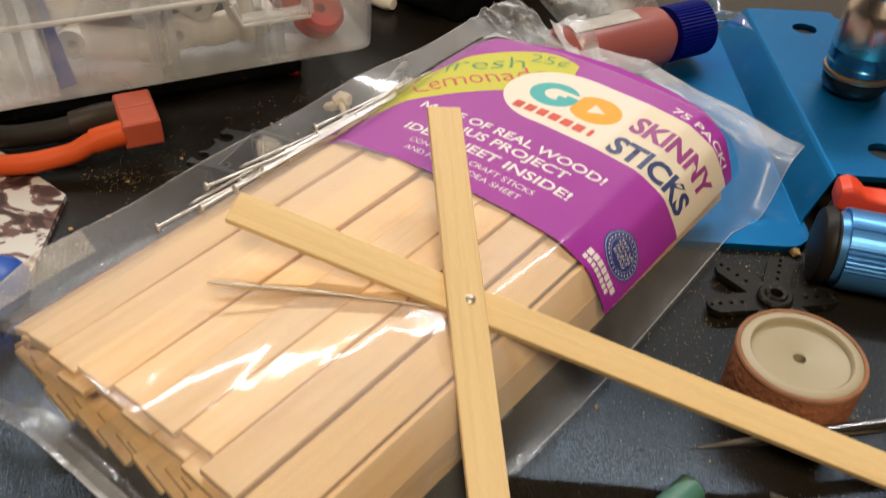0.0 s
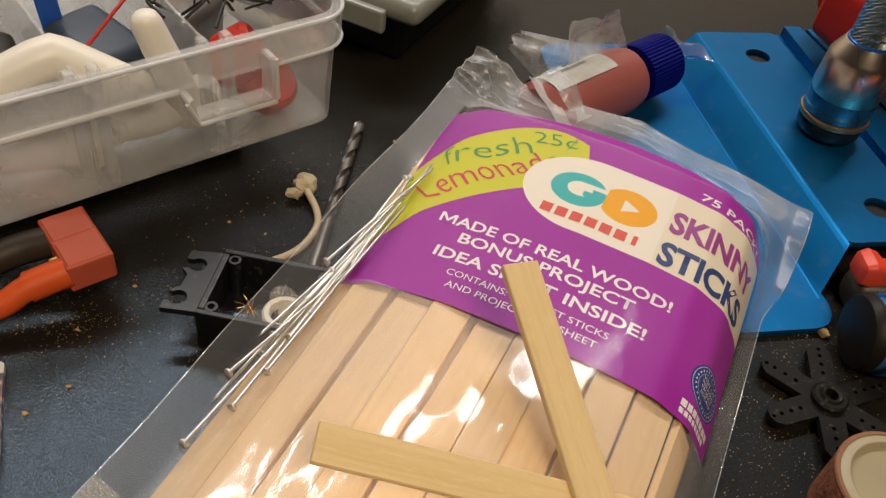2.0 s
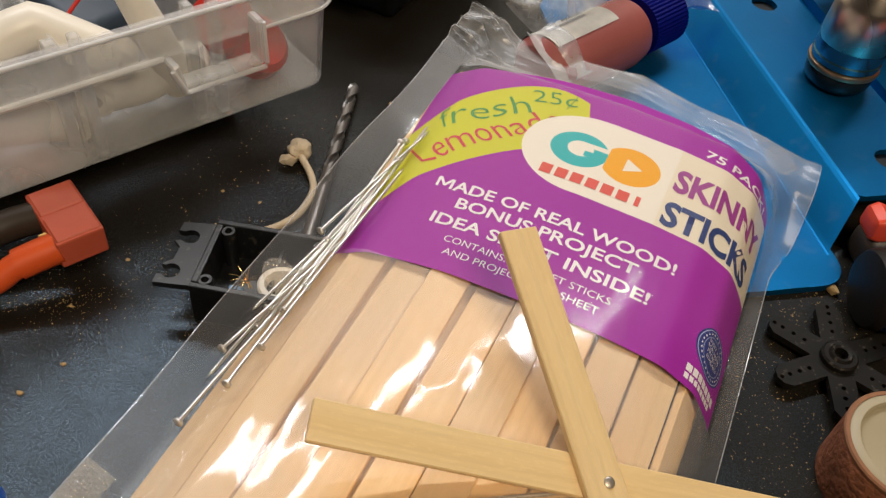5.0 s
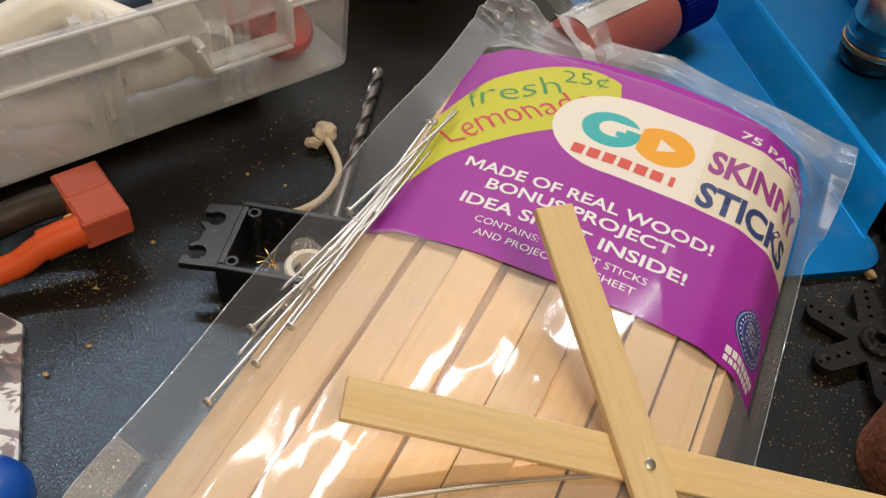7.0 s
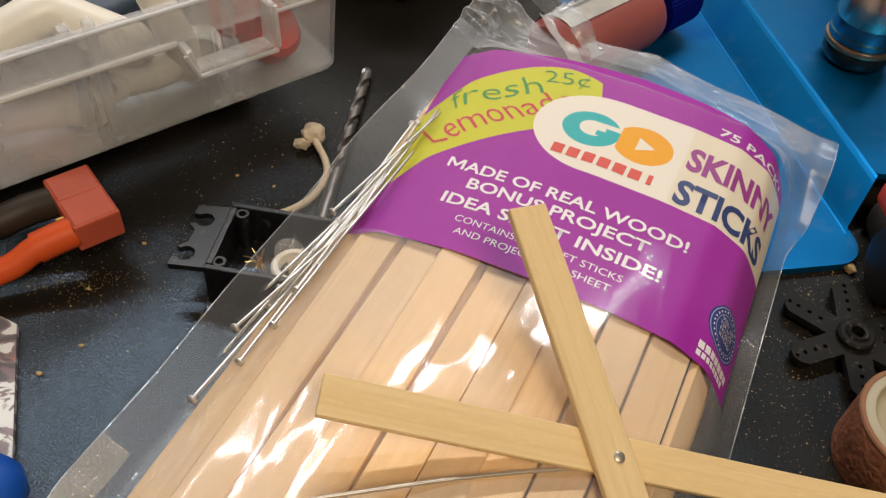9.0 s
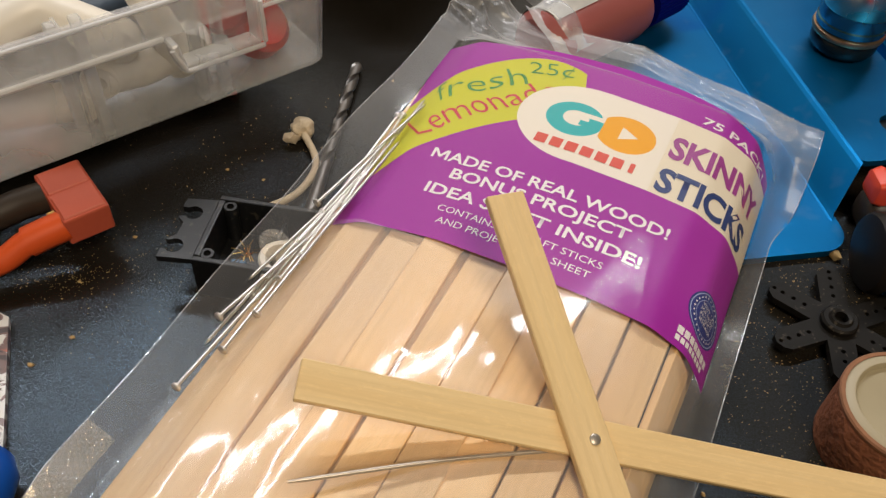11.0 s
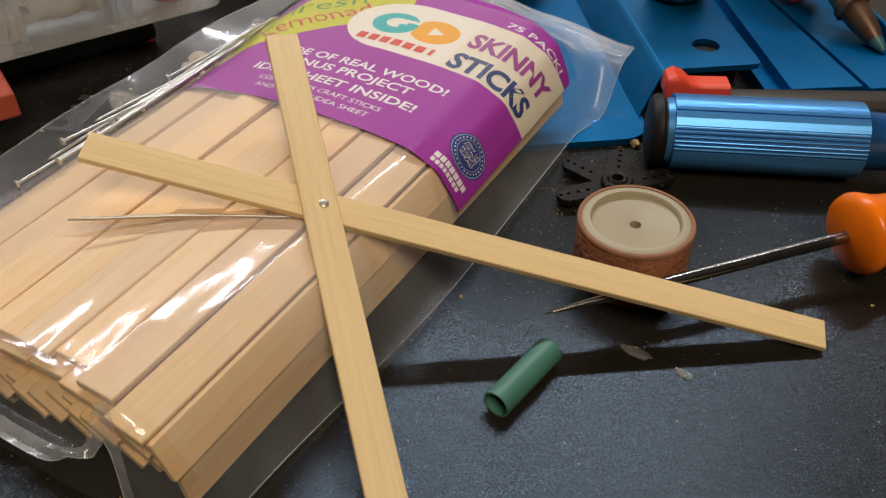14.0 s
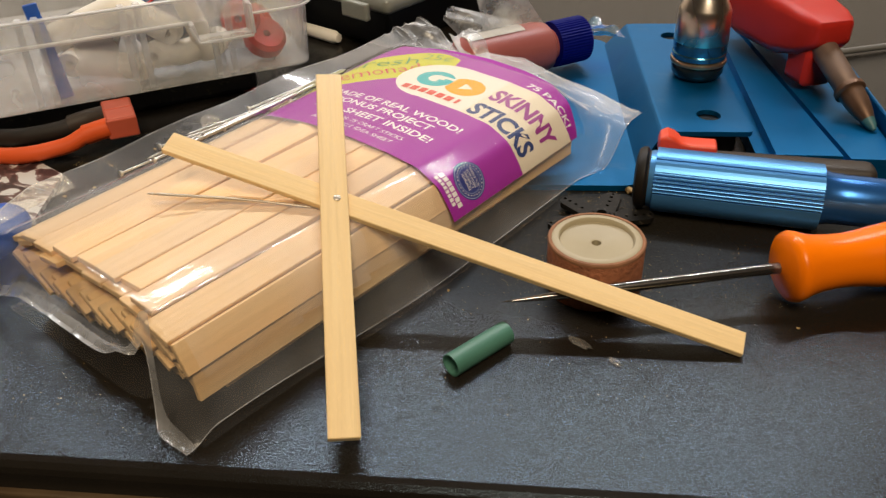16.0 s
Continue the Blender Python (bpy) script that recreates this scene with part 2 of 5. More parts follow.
RUST = plain("burnt_nozzle", (0.16, 0.09, 0.055), 0.45, 0.6, 0.5, 120)
CAPBROWN = plain("brown_rubber_cap", (0.011, 0.009, 0.007), 0.5, vary=0.3, scale=120, spec=0.25)
KNIFEBROWN = plain("dark_brown_handle", (0.034, 0.025, 0.018), 0.45, vary=0.35, scale=60)
SAWDUST = plain("sawdust", (0.5, 0.33, 0.13), 0.8, vary=0.4, scale=500)


# ---- mesh helpers ----
def part(name, bm, material, parent=None, label="", smooth=False, at=None):
    """One bmesh as ONE mesh object, on its own or under a thing."""
    me = bpy.data.meshes.new(name)
    bm.to_mesh(me)
    bm.free()
    me.materials.append(material)
    if smooth:
        me.polygons.foreach_set("use_smooth", [True] * len(me.polygons))
        me.set_sharp_from_angle(angle=radians(38))
    ob = new(name, me)
    if at is not None:
        ob.matrix_basis = at
    if parent:
        ob.parent = parent
    if label:
        tagged(ob, label)
    return ob


def thing(name, m, label, category, group=""):
    return tagged(place(new(name), m), label, category, group)


def place(ob, m):
    ob.matrix_basis = m
    return ob


def block(sx, sy, sz, r=0.0, seg=1, at=(0, 0, 0)):
    bm = bmesh.new()
    bmesh.ops.create_cube(bm, size=1, matrix=Matrix.Translation(at) @ Matrix.Diagonal((sx, sy, sz, 1)))
    if r:
        bmesh.ops.bevel(bm, geom=bm.edges[:], offset=r, segments=seg, profile=0.5, affect="EDGES")
    return bm


def lathe(profile, n=48, closed=False):
    """Turns (radius, height) pairs about z."""
    bm = bmesh.new()
    rings = []
    for r, z in profile:
        if r < 1e-6:
            rings.append([bm.verts.new((0, 0, z))])
        else:
            rings.append([bm.verts.new((r * math.cos(2 * math.pi * k / n), r * math.sin(2 * math.pi * k / n), z)) for k in range(n)])
    pairs = list(zip(rings, rings[1:])) + ([(rings[-1], rings[0])] if closed else [])
    for a, b in pairs:
        for k in range(n):
            q = [a[k % len(a)], a[(k + 1) % len(a)], b[(k + 1) % len(b)], b[k % len(b)]]
            q = list(dict.fromkeys(q))
            if len(q) > 2:
                bm.faces.new(q)
    bmesh.ops.recalc_face_normals(bm, faces=bm.faces[:])
    return bm


def sweep(points, radius, n=10, caps=True):
    """A round section along points; radius a number or a list."""
    bm = bmesh.new()
    pts = [Vector(p) for p in points]
    rad = radius if hasattr(radius, "__len__") else [radius] * len(pts)
    rings = []
    up = Vector((0, 0, 1))
    for i, p in enumerate(pts):
        d = (pts[min(i + 1, len(pts) - 1)] - pts[max(i - 1, 0)]).normalized()
        side = d.cross(up if abs(d.z) < 0.95 else Vector((1, 0, 0))).normalized()
        top = side.cross(d)
        rings.append([bm.verts.new(p + rad[i] * (math.cos(a) * side + math.sin(a) * top)) for a in [2 * math.pi * k / n for k in range(n)]])
    for a, b in zip(rings, rings[1:]):
        for k in range(n):
            bm.faces.new((a[k], a[(k + 1) % n], b[(k + 1) % n], b[k]))
    if caps:
        bm.faces.new(rings[0][::-1])
        bm.faces.new(rings[-1])
    bmesh.ops.recalc_face_normals(bm, faces=bm.faces[:])
    return bm


def spline(points, per=6):
    """Points along a smooth curve through the given ones."""
    p = [Vector(q) for q in points]
    p = [2 * p[0] - p[1]] + p + [2 * p[-1] - p[-2]]
    out = []
    for i in range(1, len(p) - 2):
        for k in range(per):
            t = k / per
            out.append(0.5 * ((2 * p[i]) + (p[i + 1] - p[i - 1]) * t + (2 * p[i - 1] - 5 * p[i] + 4 * p[i + 1] - p[i + 2]) * t * t + (3 * p[i] - p[i - 1] - 3 * p[i + 1] + p[i + 2]) * t ** 3))
    return out + [p[-2]]


def prism(outline, z0, z1, r=0.0, holes=()):
    """A flat outline raised from z0 to z1, with round holes (x, y, radius) cut through."""
    bm = bmesh.new()
    loops = [[(x, y) for x, y in outline]] + [[(x + h * math.cos(2 * math.pi * k / 14), y + h * math.sin(2 * math.pi * k / 14)) for k in range(14)] for x, y, h in holes]
    for z in (z0, z1):
        edges = []
        for lp in loops:
            vs = [bm.verts.new((x, y, z)) for x, y in lp]
            edges += [bm.edges.new((vs[i], vs[(i + 1) % len(vs)])) for i in range(len(vs))]
        bmesh.ops.triangle_fill(bm, use_beauty=True, use_dissolve=False, edges=edges)
    bm.verts.ensure_lookup_table()
    total = sum(len(lp) for lp in loops)
    start = 0
    for lp in loops:
        for i in range(len(lp)):
            a, b = start + i, start + (i + 1) % len(lp)
            bm.faces.new((bm.verts[a], bm.verts[b], bm.verts[total + b], bm.verts[total + a]))
        start += len(lp)
    bmesh.ops.recalc_face_normals(bm, faces=bm.faces[:])
    return bm


def joined(*bms):
    out = bmesh.new()
    for b in bms:
        me = bpy.data.meshes.new("tmp")
        b.to_mesh(me)
        b.free()
        out.from_mesh(me)
        bpy.data.meshes.remove(me)
    return out


def moved(bm, m):
    bm.transform(m)
    return bm


def frame_of(x_axis, z_hint, origin):
    """A pose whose x lies along x_axis and whose z leans to z_hint."""
    x = Vector(x_axis).normalized()
    y = Vector(z_hint).cross(x).normalized()
    z = x.cross(y)
    return Matrix(((x.x, y.x, z.x, origin[0]), (x.y, y.y, z.y, origin[1]), (x.z, y.z, z.z, origin[2]), (0, 0, 0, 1)))


# ---- room and table ----
def slab(name, lo, hi, material, label, category):
    c = [(a + b) / 2 for a, b in zip(lo, hi)]
    return tagged(part(name, block(*[b - a for a, b in zip(lo, hi)]), material, at=pose(*c)), label, category, kind="structure")


FLOOR_Z = -1.05
slab("floor", (-3, -3, FLOOR_Z - 0.1), (3, 1.35, FLOOR_Z), FLOOR, "dark floor of a dim room", "floor")
slab("ceiling", (-3, -3, 2.7), (3, 1.35, 2.8), WALL, "unseen plain ceiling, coloured dark for a dim room", "ceiling")
slab("wall_north", (-3, 1.35, FLOOR_Z), (3, 1.45, 2.7), WALLPAINT, "unseen pale warm wall set close behind the table to reflect in it", "wall")
slab("wall_south", (-3, -3.1, FLOOR_Z), (3, -3, 2.7), WALL, "unseen plain wall, coloured dark for a dim room", "wall")
slab("wall_east", (3, -3.1, FLOOR_Z), (3.1, 1.45, 2.7), WALL, "unseen plain wall, coloured dark for a dim room", "wall")
slab("wall_west", (-3.1, -3.1, FLOOR_Z), (-3, 1.45, 2.7), WALL, "unseen plain wall, coloured dark for a dim room", "wall")

EDGE_Y = 0.0885
table = thing("table", pose(0, 0, 0), "black pebbled laminate work table with a rounded worn edge", "table")
part("tabletop", block(2.0, 1.1, 0.034, 0.004, 3, at=(0.1, EDGE_Y + 0.55, -0.017)), LAMINATE, table)
part("edge_band", block(2.0, 0.003, 0.0036, 0.0008, 2, at=(0.1, EDGE_Y - 0.0008, -0.0120)), TABLE_EDGE, table, "worn brown edge band")
for lx, ly in ((-0.8, 0.16), (1.0, 0.16), (-0.8, 1.1), (1.0, 1.1)):
    part("leg", block(0.06, 0.06, -FLOOR_Z - 0.034, 0.004, 1, at=(lx, ly, (FLOOR_Z - 0.034) / 2)), BLACK, table)

# ---- the pack of sticks ----
UX, UY = math.cos(radians(57)), math.sin(radians(57))


def pack(s, w, z=0.0):
    """From along the pack, across it and up to the world."""
    u, v = 0.104 + s, -0.081 + w
    return Vector((u * UX + v * UY, u * UY - v * UX, z))


PACK = Matrix(((UX, UY, 0, 0), (UY, -UX, 0, 0), (0, 0, 1, 0), (0, 0, 0, 1)))
W_KNOTS = (-0.084, -0.078, -0.072, -0.066, -0.060, -0.052, -0.043, -0.02, 0.0, 0.02, 0.034, 0.0435, 0.0495, 0.0530, 0.0548, 0.062)
Z_KNOTS = (0.0022, 0.004, 0.012, 0.0225, 0.0278, 0.0305, 0.0355, 0.0378, 0.0384, 0.0376, 0.0358, 0.0305, 0.0205, 0.0095, 0.004, 0.0018)
_fw = np.linspace(-0.09, 0.066, 313)
_fz = np.convolve(np.pad(np.interp(_fw, W_KNOTS, Z_KNOTS), 6, mode="edge"), np.hanning(13) / np.hanning(13).sum(), "valid")


def spread(w, s):
    """The bundle fans out towards its far end."""
    return 1 + 0.09 * ease(0.0, 0.11, s) if w > 0 else 1 + 0.13 * ease(0.11, 0.2, s) * (1 - ease(0.062, 0.075, -w))


def crown(w, s=0.0):
    """Height of the filled bag over the table, across its width."""
    return float(np.interp(w / spread(w, s), _fw, _fz))


def ease(a, b, x):
    t = min(1, max(0, (x - a) / (b - a)))
    return t * t * (3 - 2 * t)


STICK_W, STICK_T, STICK_L = 0.0106, 0.0021, 0.196


def stick_mesh(name, length, width, thick):
    bm = block(length, width, thick, 0.00025)
    me = bpy.data.meshes.new(name)
    bm.to_mesh(me)
    bm.free()
    return me


loose = stick_mesh("craft_stick", STICK_L, STICK_W, STICK_T)
loose.materials.append(PINE)
rng = random.Random(5)


def craft_stick(s, w, z, tilt, turn=0.0):
    ob = new("craft_stick", loose)
    near, far = pack(s, w, z), pack(s + STICK_L, w * spread(w, 0.2) + 0.0034 * turn, z)
    heading = math.degrees(math.atan2(far.y - near.y, far.x - near.x))
    ob.matrix_basis = Matrix.Translation((near + far) / 2) @ Matrix.Rotation(radians(heading), 4, "Z") @ Matrix.Rotation(radians(tilt), 4, "X")
    tagged(ob, "pale unfinished wooden craft stick, one of a bagged bundle", "craft stick", "craft sticks in the bag")


# top row follows the crown of the bag, overlapping like shingles
TOP_ROW = ((-0.0496, 0.0044, -22, 0.007), (-0.0388, 0.0042, -9, 0.006), (-0.0285, 0.0043, -2, 0.005), (-0.0176, 0.0033, 3, 0.006), (-0.0071, 0.0039, -3, 0.008), (0.0038, 0.0032, 2, 0.0075), (0.0142, 0.0036, -2, 0.0095), (0.0248, 0.0032, 3, 0.0055), (0.0355, 0.0041, 15, 0.002))
for k, (w, drop, tilt, s_near) in enumerate(TOP_ROW):
    craft_stick(s_near - 0.002, w, crown(w) - drop, tilt, (0.5, -0.2, 0.6, -0.3, 0.5, 0.1, -0.2, 0.0, -0.2)[k])
craft_stick(0.0005, 0.0440, 0.0250, 62, -0.1)
craft_stick(0.002, 0.0462, 0.0155, 80, 0.2)
craft_stick(0.016, 0.0395, 0.0066, 90, 0.2)
craft_stick(0.004, -0.0515, 0.0225, -40, 0.3)
craft_stick(0.0175, 0.0045, 0.0290, 4, 0.0)
craft_stick(0.0150, -0.0478, 0.0262, -14, 0.3)
# a second layer closes the gaps, and below it they lie in leaning stacks
for w in (-0.0443, -0.0336, -0.0230, -0.0123, -0.0017, 0.0089, 0.0196, 0.0300):
    slope = math.degrees(math.atan2(crown(w - 0.004) - crown(w + 0.004), 0.008))
    craft_stick(rng.uniform(0.001, 0.006), w, crown(w) - 0.0065, slope + rng.uniform(-3, 3), rng.uniform(-0.2, 0.2))
lean = 31
c, d = math.cos(radians(lean)), math.sin(radians(lean))
for i in range(-8, 9):
    for j in range(-22, 23):
        x, y = i * 0.0105 + 0.0037 * (j % 3), j * 0.00235
        w, z = -0.004 + x * c + y * d, 0.0165 - x * d + y * c
        if -0.0490 < w < 0.0345 and 0.0045 < z < crown(w) - 0.0108:
            craft_stick(0.0008 + 0.010 * ease(0.024, 0.002, z) + 0.0026 * noise.noise(Vector((w * 160, z * 160, 2.5))) + rng.uniform(-0.0012, 0.0022), w, z, lean + rng.uniform(-4, 4), rng.uniform(-0.2, 0.2))


SERVO = pose(-0.0305, 0.2565, 0, 0, 0, -16.5)


JOINTS = (-0.0336, -0.0230, -0.0123, -0.0017, 0.0089, 0.0196, 0.0302, 0.0408)


def bag_height(s, w):
    full = crown(w, s)
    if w < -0.0555:
        left = bag_edge(s)[0]
        rest = float(np.interp(s, (-0.01, 0.0, 0.02, 0.07, 0.13, 0.17, 0.205, 0.24), (0.020, 0.030, 0.0355, 0.0360, 0.0362, 0.0348, 0.0340, 0.0340))) + 0.0006 * math.sin(s * 95)
        t = min(1, (-0.0555 - w) / (-0.0555 - left))
        full = crown(-0.0555, s) * (1 - t) + rest * t
    flat = 0.0024
    z = flat + (full - flat) * ease(-0.0088, 0.0015, s)
    if s > 0.2:
        t = ease(0.203, 0.226, s)
        seal = float(np.interp(w, (-0.068, -0.060, -0.047, -0.02, 0.0, 0.022, 0.046, 0.06), (0.0340, 0.0325, 0.0255, 0.0255, 0.0268, 0.0225, 0.0205, 0.0185)))
        z = z * (1 - t) + seal * t
    z += 0.0205 * ease(-0.002, -0.0080, s) * (1 - ease(0.024, 0.037, w)) * ease(-0.075, -0.02, w)
    c = noise.noise(Vector((s * 45, w * 60, 1.7)))
    d = noise.noise(Vector((s * 130 + 4, w * 90, 5.1)))
    ridge = max(0.0, 1 - 6 * abs(noise.noise(Vector((s * 38 + 3 * w * 20, w * 70, 9.3)))))
    calm = 0.12 + 0.75 * ease(0.0, -0.008, s)
    across = w / spread(w, s)
    dip = sum(math.exp(-((across - q) / 0.0022) ** 2) * (0.6 + 0.8 * noise.noise(Vector((s * 40, q * 900, 7.7)))) for q in JOINTS)
    taut = -0.00012 * dip * ease(0.118, 0.108, s) + 0.00010 * noise.noise(Vector((s * 16, w / spread(w, s) * 105, 3.3))) * (1 - 0.5 * ease(0.10, 0.12, s))
    fold = 1 - 2 * abs(noise.noise(Vector((s * 170 + w * 20, w * (14 + 30 * ease(-0.045, -0.06, w)), 12.5))))
    z += 0.0009 * max(0.0, fold) ** 2 * ease(0.207, 0.224, s) * (1 + 2.6 * ease(-0.040, -0.060, w))
    return max(0.0012, z + taut + 0.0007 * c * calm + 0.00035 * d * calm + 0.0006 * ridge ** 2 * calm)


def bag_edge(s):
    """Left and right limits of the bag across, along its length."""
    left = -0.0645 - 0.0012 * ease(0.08, 0.15, s) - 0.001 * ease(0.19, 0.23, s) + 0.0015 * ease(0.02, -0.01, s)
    right = 0.0545 + 0.0068 * ease(0.0, 0.11, s) + 0.0045 * ease(0.192, 0.215, s)
    return left, right


def bag_end(w):
    """Far and near limits of the bag, across its width."""
    return 0.2405 - 0.004 * ease(0.03, 0.065, w), -0.0100 + 0.0080 * math.exp(-((w - 0.031) / 0.006) ** 2)


NS, NW = 210, 150


def bag_point(i, j, top):
    s0 = -0.01 + 0.25 * i / NS
    l, r = bag_edge(s0)
    w = l + (r - l) * j / NW
    far, near = bag_end(w)
    s = near + (far - near) * i / NS
    return s, w, pack(s, w, bag_height(s, w) if top else 0.0007 + 0.0003 * noise.noise(Vector((s * 60, w * 60, 2))))


def bag_sheet(top, keep, step=1):
    bm = bmesh.new()
    made = {}

    def vert(i, j):
        if (i, j) not in made:
            made[i, j] = bm.verts.new(bag_point(i, j, top)[2])
        return made[i, j]

    for i in range(0, NS, step):
        for j in range(0, NW, step):
            s, w, _ = bag_point(i + step / 2, j + step / 2, False)
            if keep(s, w):
                bm.faces.new((vert(i, j), vert(i, j + step), vert(i + step, j + step), vert(i + step, j)))
    return bm


def over_sticks(s, w):
    return 0.0 < s < 0.206 and -0.0565 < w < 0.050 * spread(w, s)


def near_end(s, w):
    return s < 0.0045 and not in_lip(s, w)


def in_lip(s, w):
    return s < bag_end(w)[1] + 0.0036


bag = thing("plastic_bag", pose(0, 0, 0), "clear glossy plastic bag full of wooden craft sticks", "plastic bag")
part("front_film", bag_sheet(True, lambda s, w: over_sticks(s, w) and not in_lip(s, w) and not near_end(s, w) and s < 0.1125), BAG, bag, smooth=True)
part("label_film", bag_sheet(True, lambda s, w: over_sticks(s, w) and s >= 0.1125), LABELFILM, bag, "film lying tight on the label", True)
part("near_film", bag_sheet(True, lambda s, w: near_end(s, w) and over_sticks(s, w)), NEARFILM, bag, "creased film over the stick ends", True)
part("lip", bag_sheet(True, in_lip), LIP, bag, "milky band along the open end", True)
part("side_flap", bag_sheet(True, lambda s, w: w < 0 and not over_sticks(s, w) and s < 0.206 and not in_lip(s, w)), MARGIN, bag, "hazy flap of doubled film", True)
part("side_film", bag_sheet(True, lambda s, w: w >= 0 and not over_sticks(s, w) and s < 0.206 and not in_lip(s, w)), SIDE, bag, "film down the side", True)
part("end_film", bag_sheet(True, lambda s, w: s >= 0.206), ENDFILM, bag, "milky creased film at the sealed end", True)
part("back_film", bag_sheet(False, lambda s, w: w > -0.056 and s > -0.003, 5), LABELFILM, bag, smooth=True)
rim_line = [bag_point(0, j, True)[2] for j in range(0, NW, 2)] + [bag_point(i, NW, True)[2] for i in range(0, NS, 2)] + [bag_point(NS, j, True)[2] for j in range(NW, 0, -2)] + [bag_point(i, 0, True)[2] for i in range(NS, -1, -2)]
part("cut_edge", sweep(rim_line, 0.00016, 6), LIP, bag, "thin bright cut edge of the bag", True)

# ---- crossed pair of sticks on a nail ----
a_left, a_right = Vector((-0.003, 0.184, 0.0518)), Vector((0.193, 0.149, 0.0022))
b_top, b_bot = Vector((0.043, 0.227, 0.0650)), Vector((0.070, 0.096, 0.0115))
la, lb = (a_right - a_left).normalized(), (b_bot - b_top).normalized()
face = lb.cross(la).normalized()
if face.z < 0:
    face = -face
PAIR_W, PAIR_T = 0.0094, 0.0022
pair = thing("crossed_sticks", pose(0, 0, 0), "two golden wooden sticks crossed and pinned by a nail", "craft sticks")
side_a = face.cross(la).normalized()
lower = stick_mesh("lower_stick", (a_right - a_left).length, PAIR_W - 0.0006, PAIR_T)
lower.materials.append(BIRCH)
low = new("stick", lower)
low.matrix_basis = frame_of(la, face, (a_left + a_right) / 2 + side_a * PAIR_W / 2 - face * PAIR_T / 2)
low.parent = pair
side_b = face.cross(lb).normalized()
nail_at = Vector((0.0595, 0.175, 0.0425))
upper = stick_mesh("upper_stick", (b_top - b_bot).length, PAIR_W, PAIR_T)
upper.materials.append(BIRCH)
high = new("stick", upper)
mid_b = (b_top + b_bot) / 2 + side_b * PAIR_W / 2
lift = face.dot(a_left) + PAIR_T / 2 + 0.0001 - face.dot(mid_b)
high.matrix_basis = frame_of(lb, face, mid_b + face * lift)
high.parent = pair
on_nail = nail_at + face * (face.dot(a_left) + PAIR_T + 0.0001 - face.dot(nail_at))
head_pose = frame_of(la, face, on_nail)
part("nail_head", lathe([(0, 0.0004), (0.0009, 0.0004), (0.00125, 0.0002), (0.0013, -0.0003)], 20), NAILSTEEL, pair, "dull steel nail head", True, head_pose)
end = Vector((-0.005, 0.172, 0.0415))
start = on_nail - face * (2 * PAIR_T + 0.0006)
part("nail_shank", sweep(spline([start, start + Vector((-0.004, -0.0005, -0.0006)), (start + end) / 2 + Vector((0, 0.0004, 0.0)), end], 8), [0.0005] * 24 + [0.0003], 10), NAILSTEEL, pair, "bent steel nail shank", True)


# ---- sanding drum, tube, awl ----
drum = thing("sanding_drum", pose(0.1473, 0.1878, 0), "brown sanding drum with a tan hub standing on the table", "sanding drum")
R = 0.0170
part("sleeve", lathe([(R - 0.0016, 0.0003), (R - 0.0002, 0.0), (R, 0.0006), (R, 0.0188), (R - 0.0003, 0.0195), (R - 0.0016, 0.0194)], 72), SAND, drum, "worn brown abrasive sleeve", True)
part("torn_edge", lathe([(R + 0.0001, 0.0184), (R + 0.00015, 0.0193), (R - 0.0002, 0.0198), (R - 0.0012, 0.0198)], 72), PAPEREDGE, drum, "frayed pale edge of the sleeve", True)
part("hub", lathe([(0.0017, 0.004), (0.0017, 0.0176), (0.0022, 0.0179), (0.0121, 0.0179), (0.0128, 0.0182), (0.0130, 0.0196), (0.0134, 0.0200), (R - 0.0020, 0.0200), (R - 0.0012, 0.0195), (R - 0.0014, 0.0005), (0.0017, 0.0005)], 72), HUB, drum, "tan recessed hub", True)

tube_pose = frame_of((0.0175, 0.0185, 0), (0, 0, 1), (0.1088, 0.1442, 0.0039))
tube = tagged(part("heat_shrink_tube", moved(lathe([(0.0039, -0.0122), (0.0039, 0.0122), (0.0034, 0.0122), (0.0034, -0.0122)], 32, True), Matrix.Rotation(radians(90), 4, "Y")), GREEN, smooth=True, at=tube_pose), "short piece of green shrink tube lying on the table", "tube")

awl_dir = Vector((0.2095, 0.1820, 0.0140)) - Vector((0.1205, 0.1600, 0.0120))
awl = thing("awl", frame_of(awl_dir, (0, 0, 1), (0.2095, 0.1820, 0.0140)), "awl with a glossy orange handle and steel shaft", "awl")
QY = Matrix.Rotation(radians(90), 4, "Y")
part("shaft", moved(lathe([(0, -0.0975), (0.0005, -0.093), (0.0010, -0.086), (0.0016, -0.072), (0.0019, -0.055), (0.0019, 0.006)], 20), QY), AWLSTEEL, awl, "tapered steel shaft", True)
part("handle", moved(lathe([(0, -0.0008), (0.0040, -0.0004), (0.0098, 0.0008), (0.0119, 0.0022), (0.0125, 0.0038), (0.0121, 0.0056), (0.0108, 0.0090), (0.0100, 0.0130), (0.0095, 0.0180), (0.0094, 0.0230), (0.0098, 0.0280), (0.0107, 0.0340), (0.0116, 0.0415), (0.0122, 0.0550), (0.0122, 0.0900), (0.0116, 0.100), (0.0095, 0.107), (0, 0.109)], 40), QY), ORANGE, awl, "glossy orange handle", True)

# ---- blue driver ----
drv_dir = Vector((0.2345, 0.2325, 0.0132)) - Vector((0.1725, 0.2435, 0.0132))
driver = thing("screwdriver", frame_of(drv_dir, (0, 0, 1), (0.1725, 0.2435, 0.0132)), "blue anodised screwdriver with a fluted grip and dark end cap", "screwdriver")


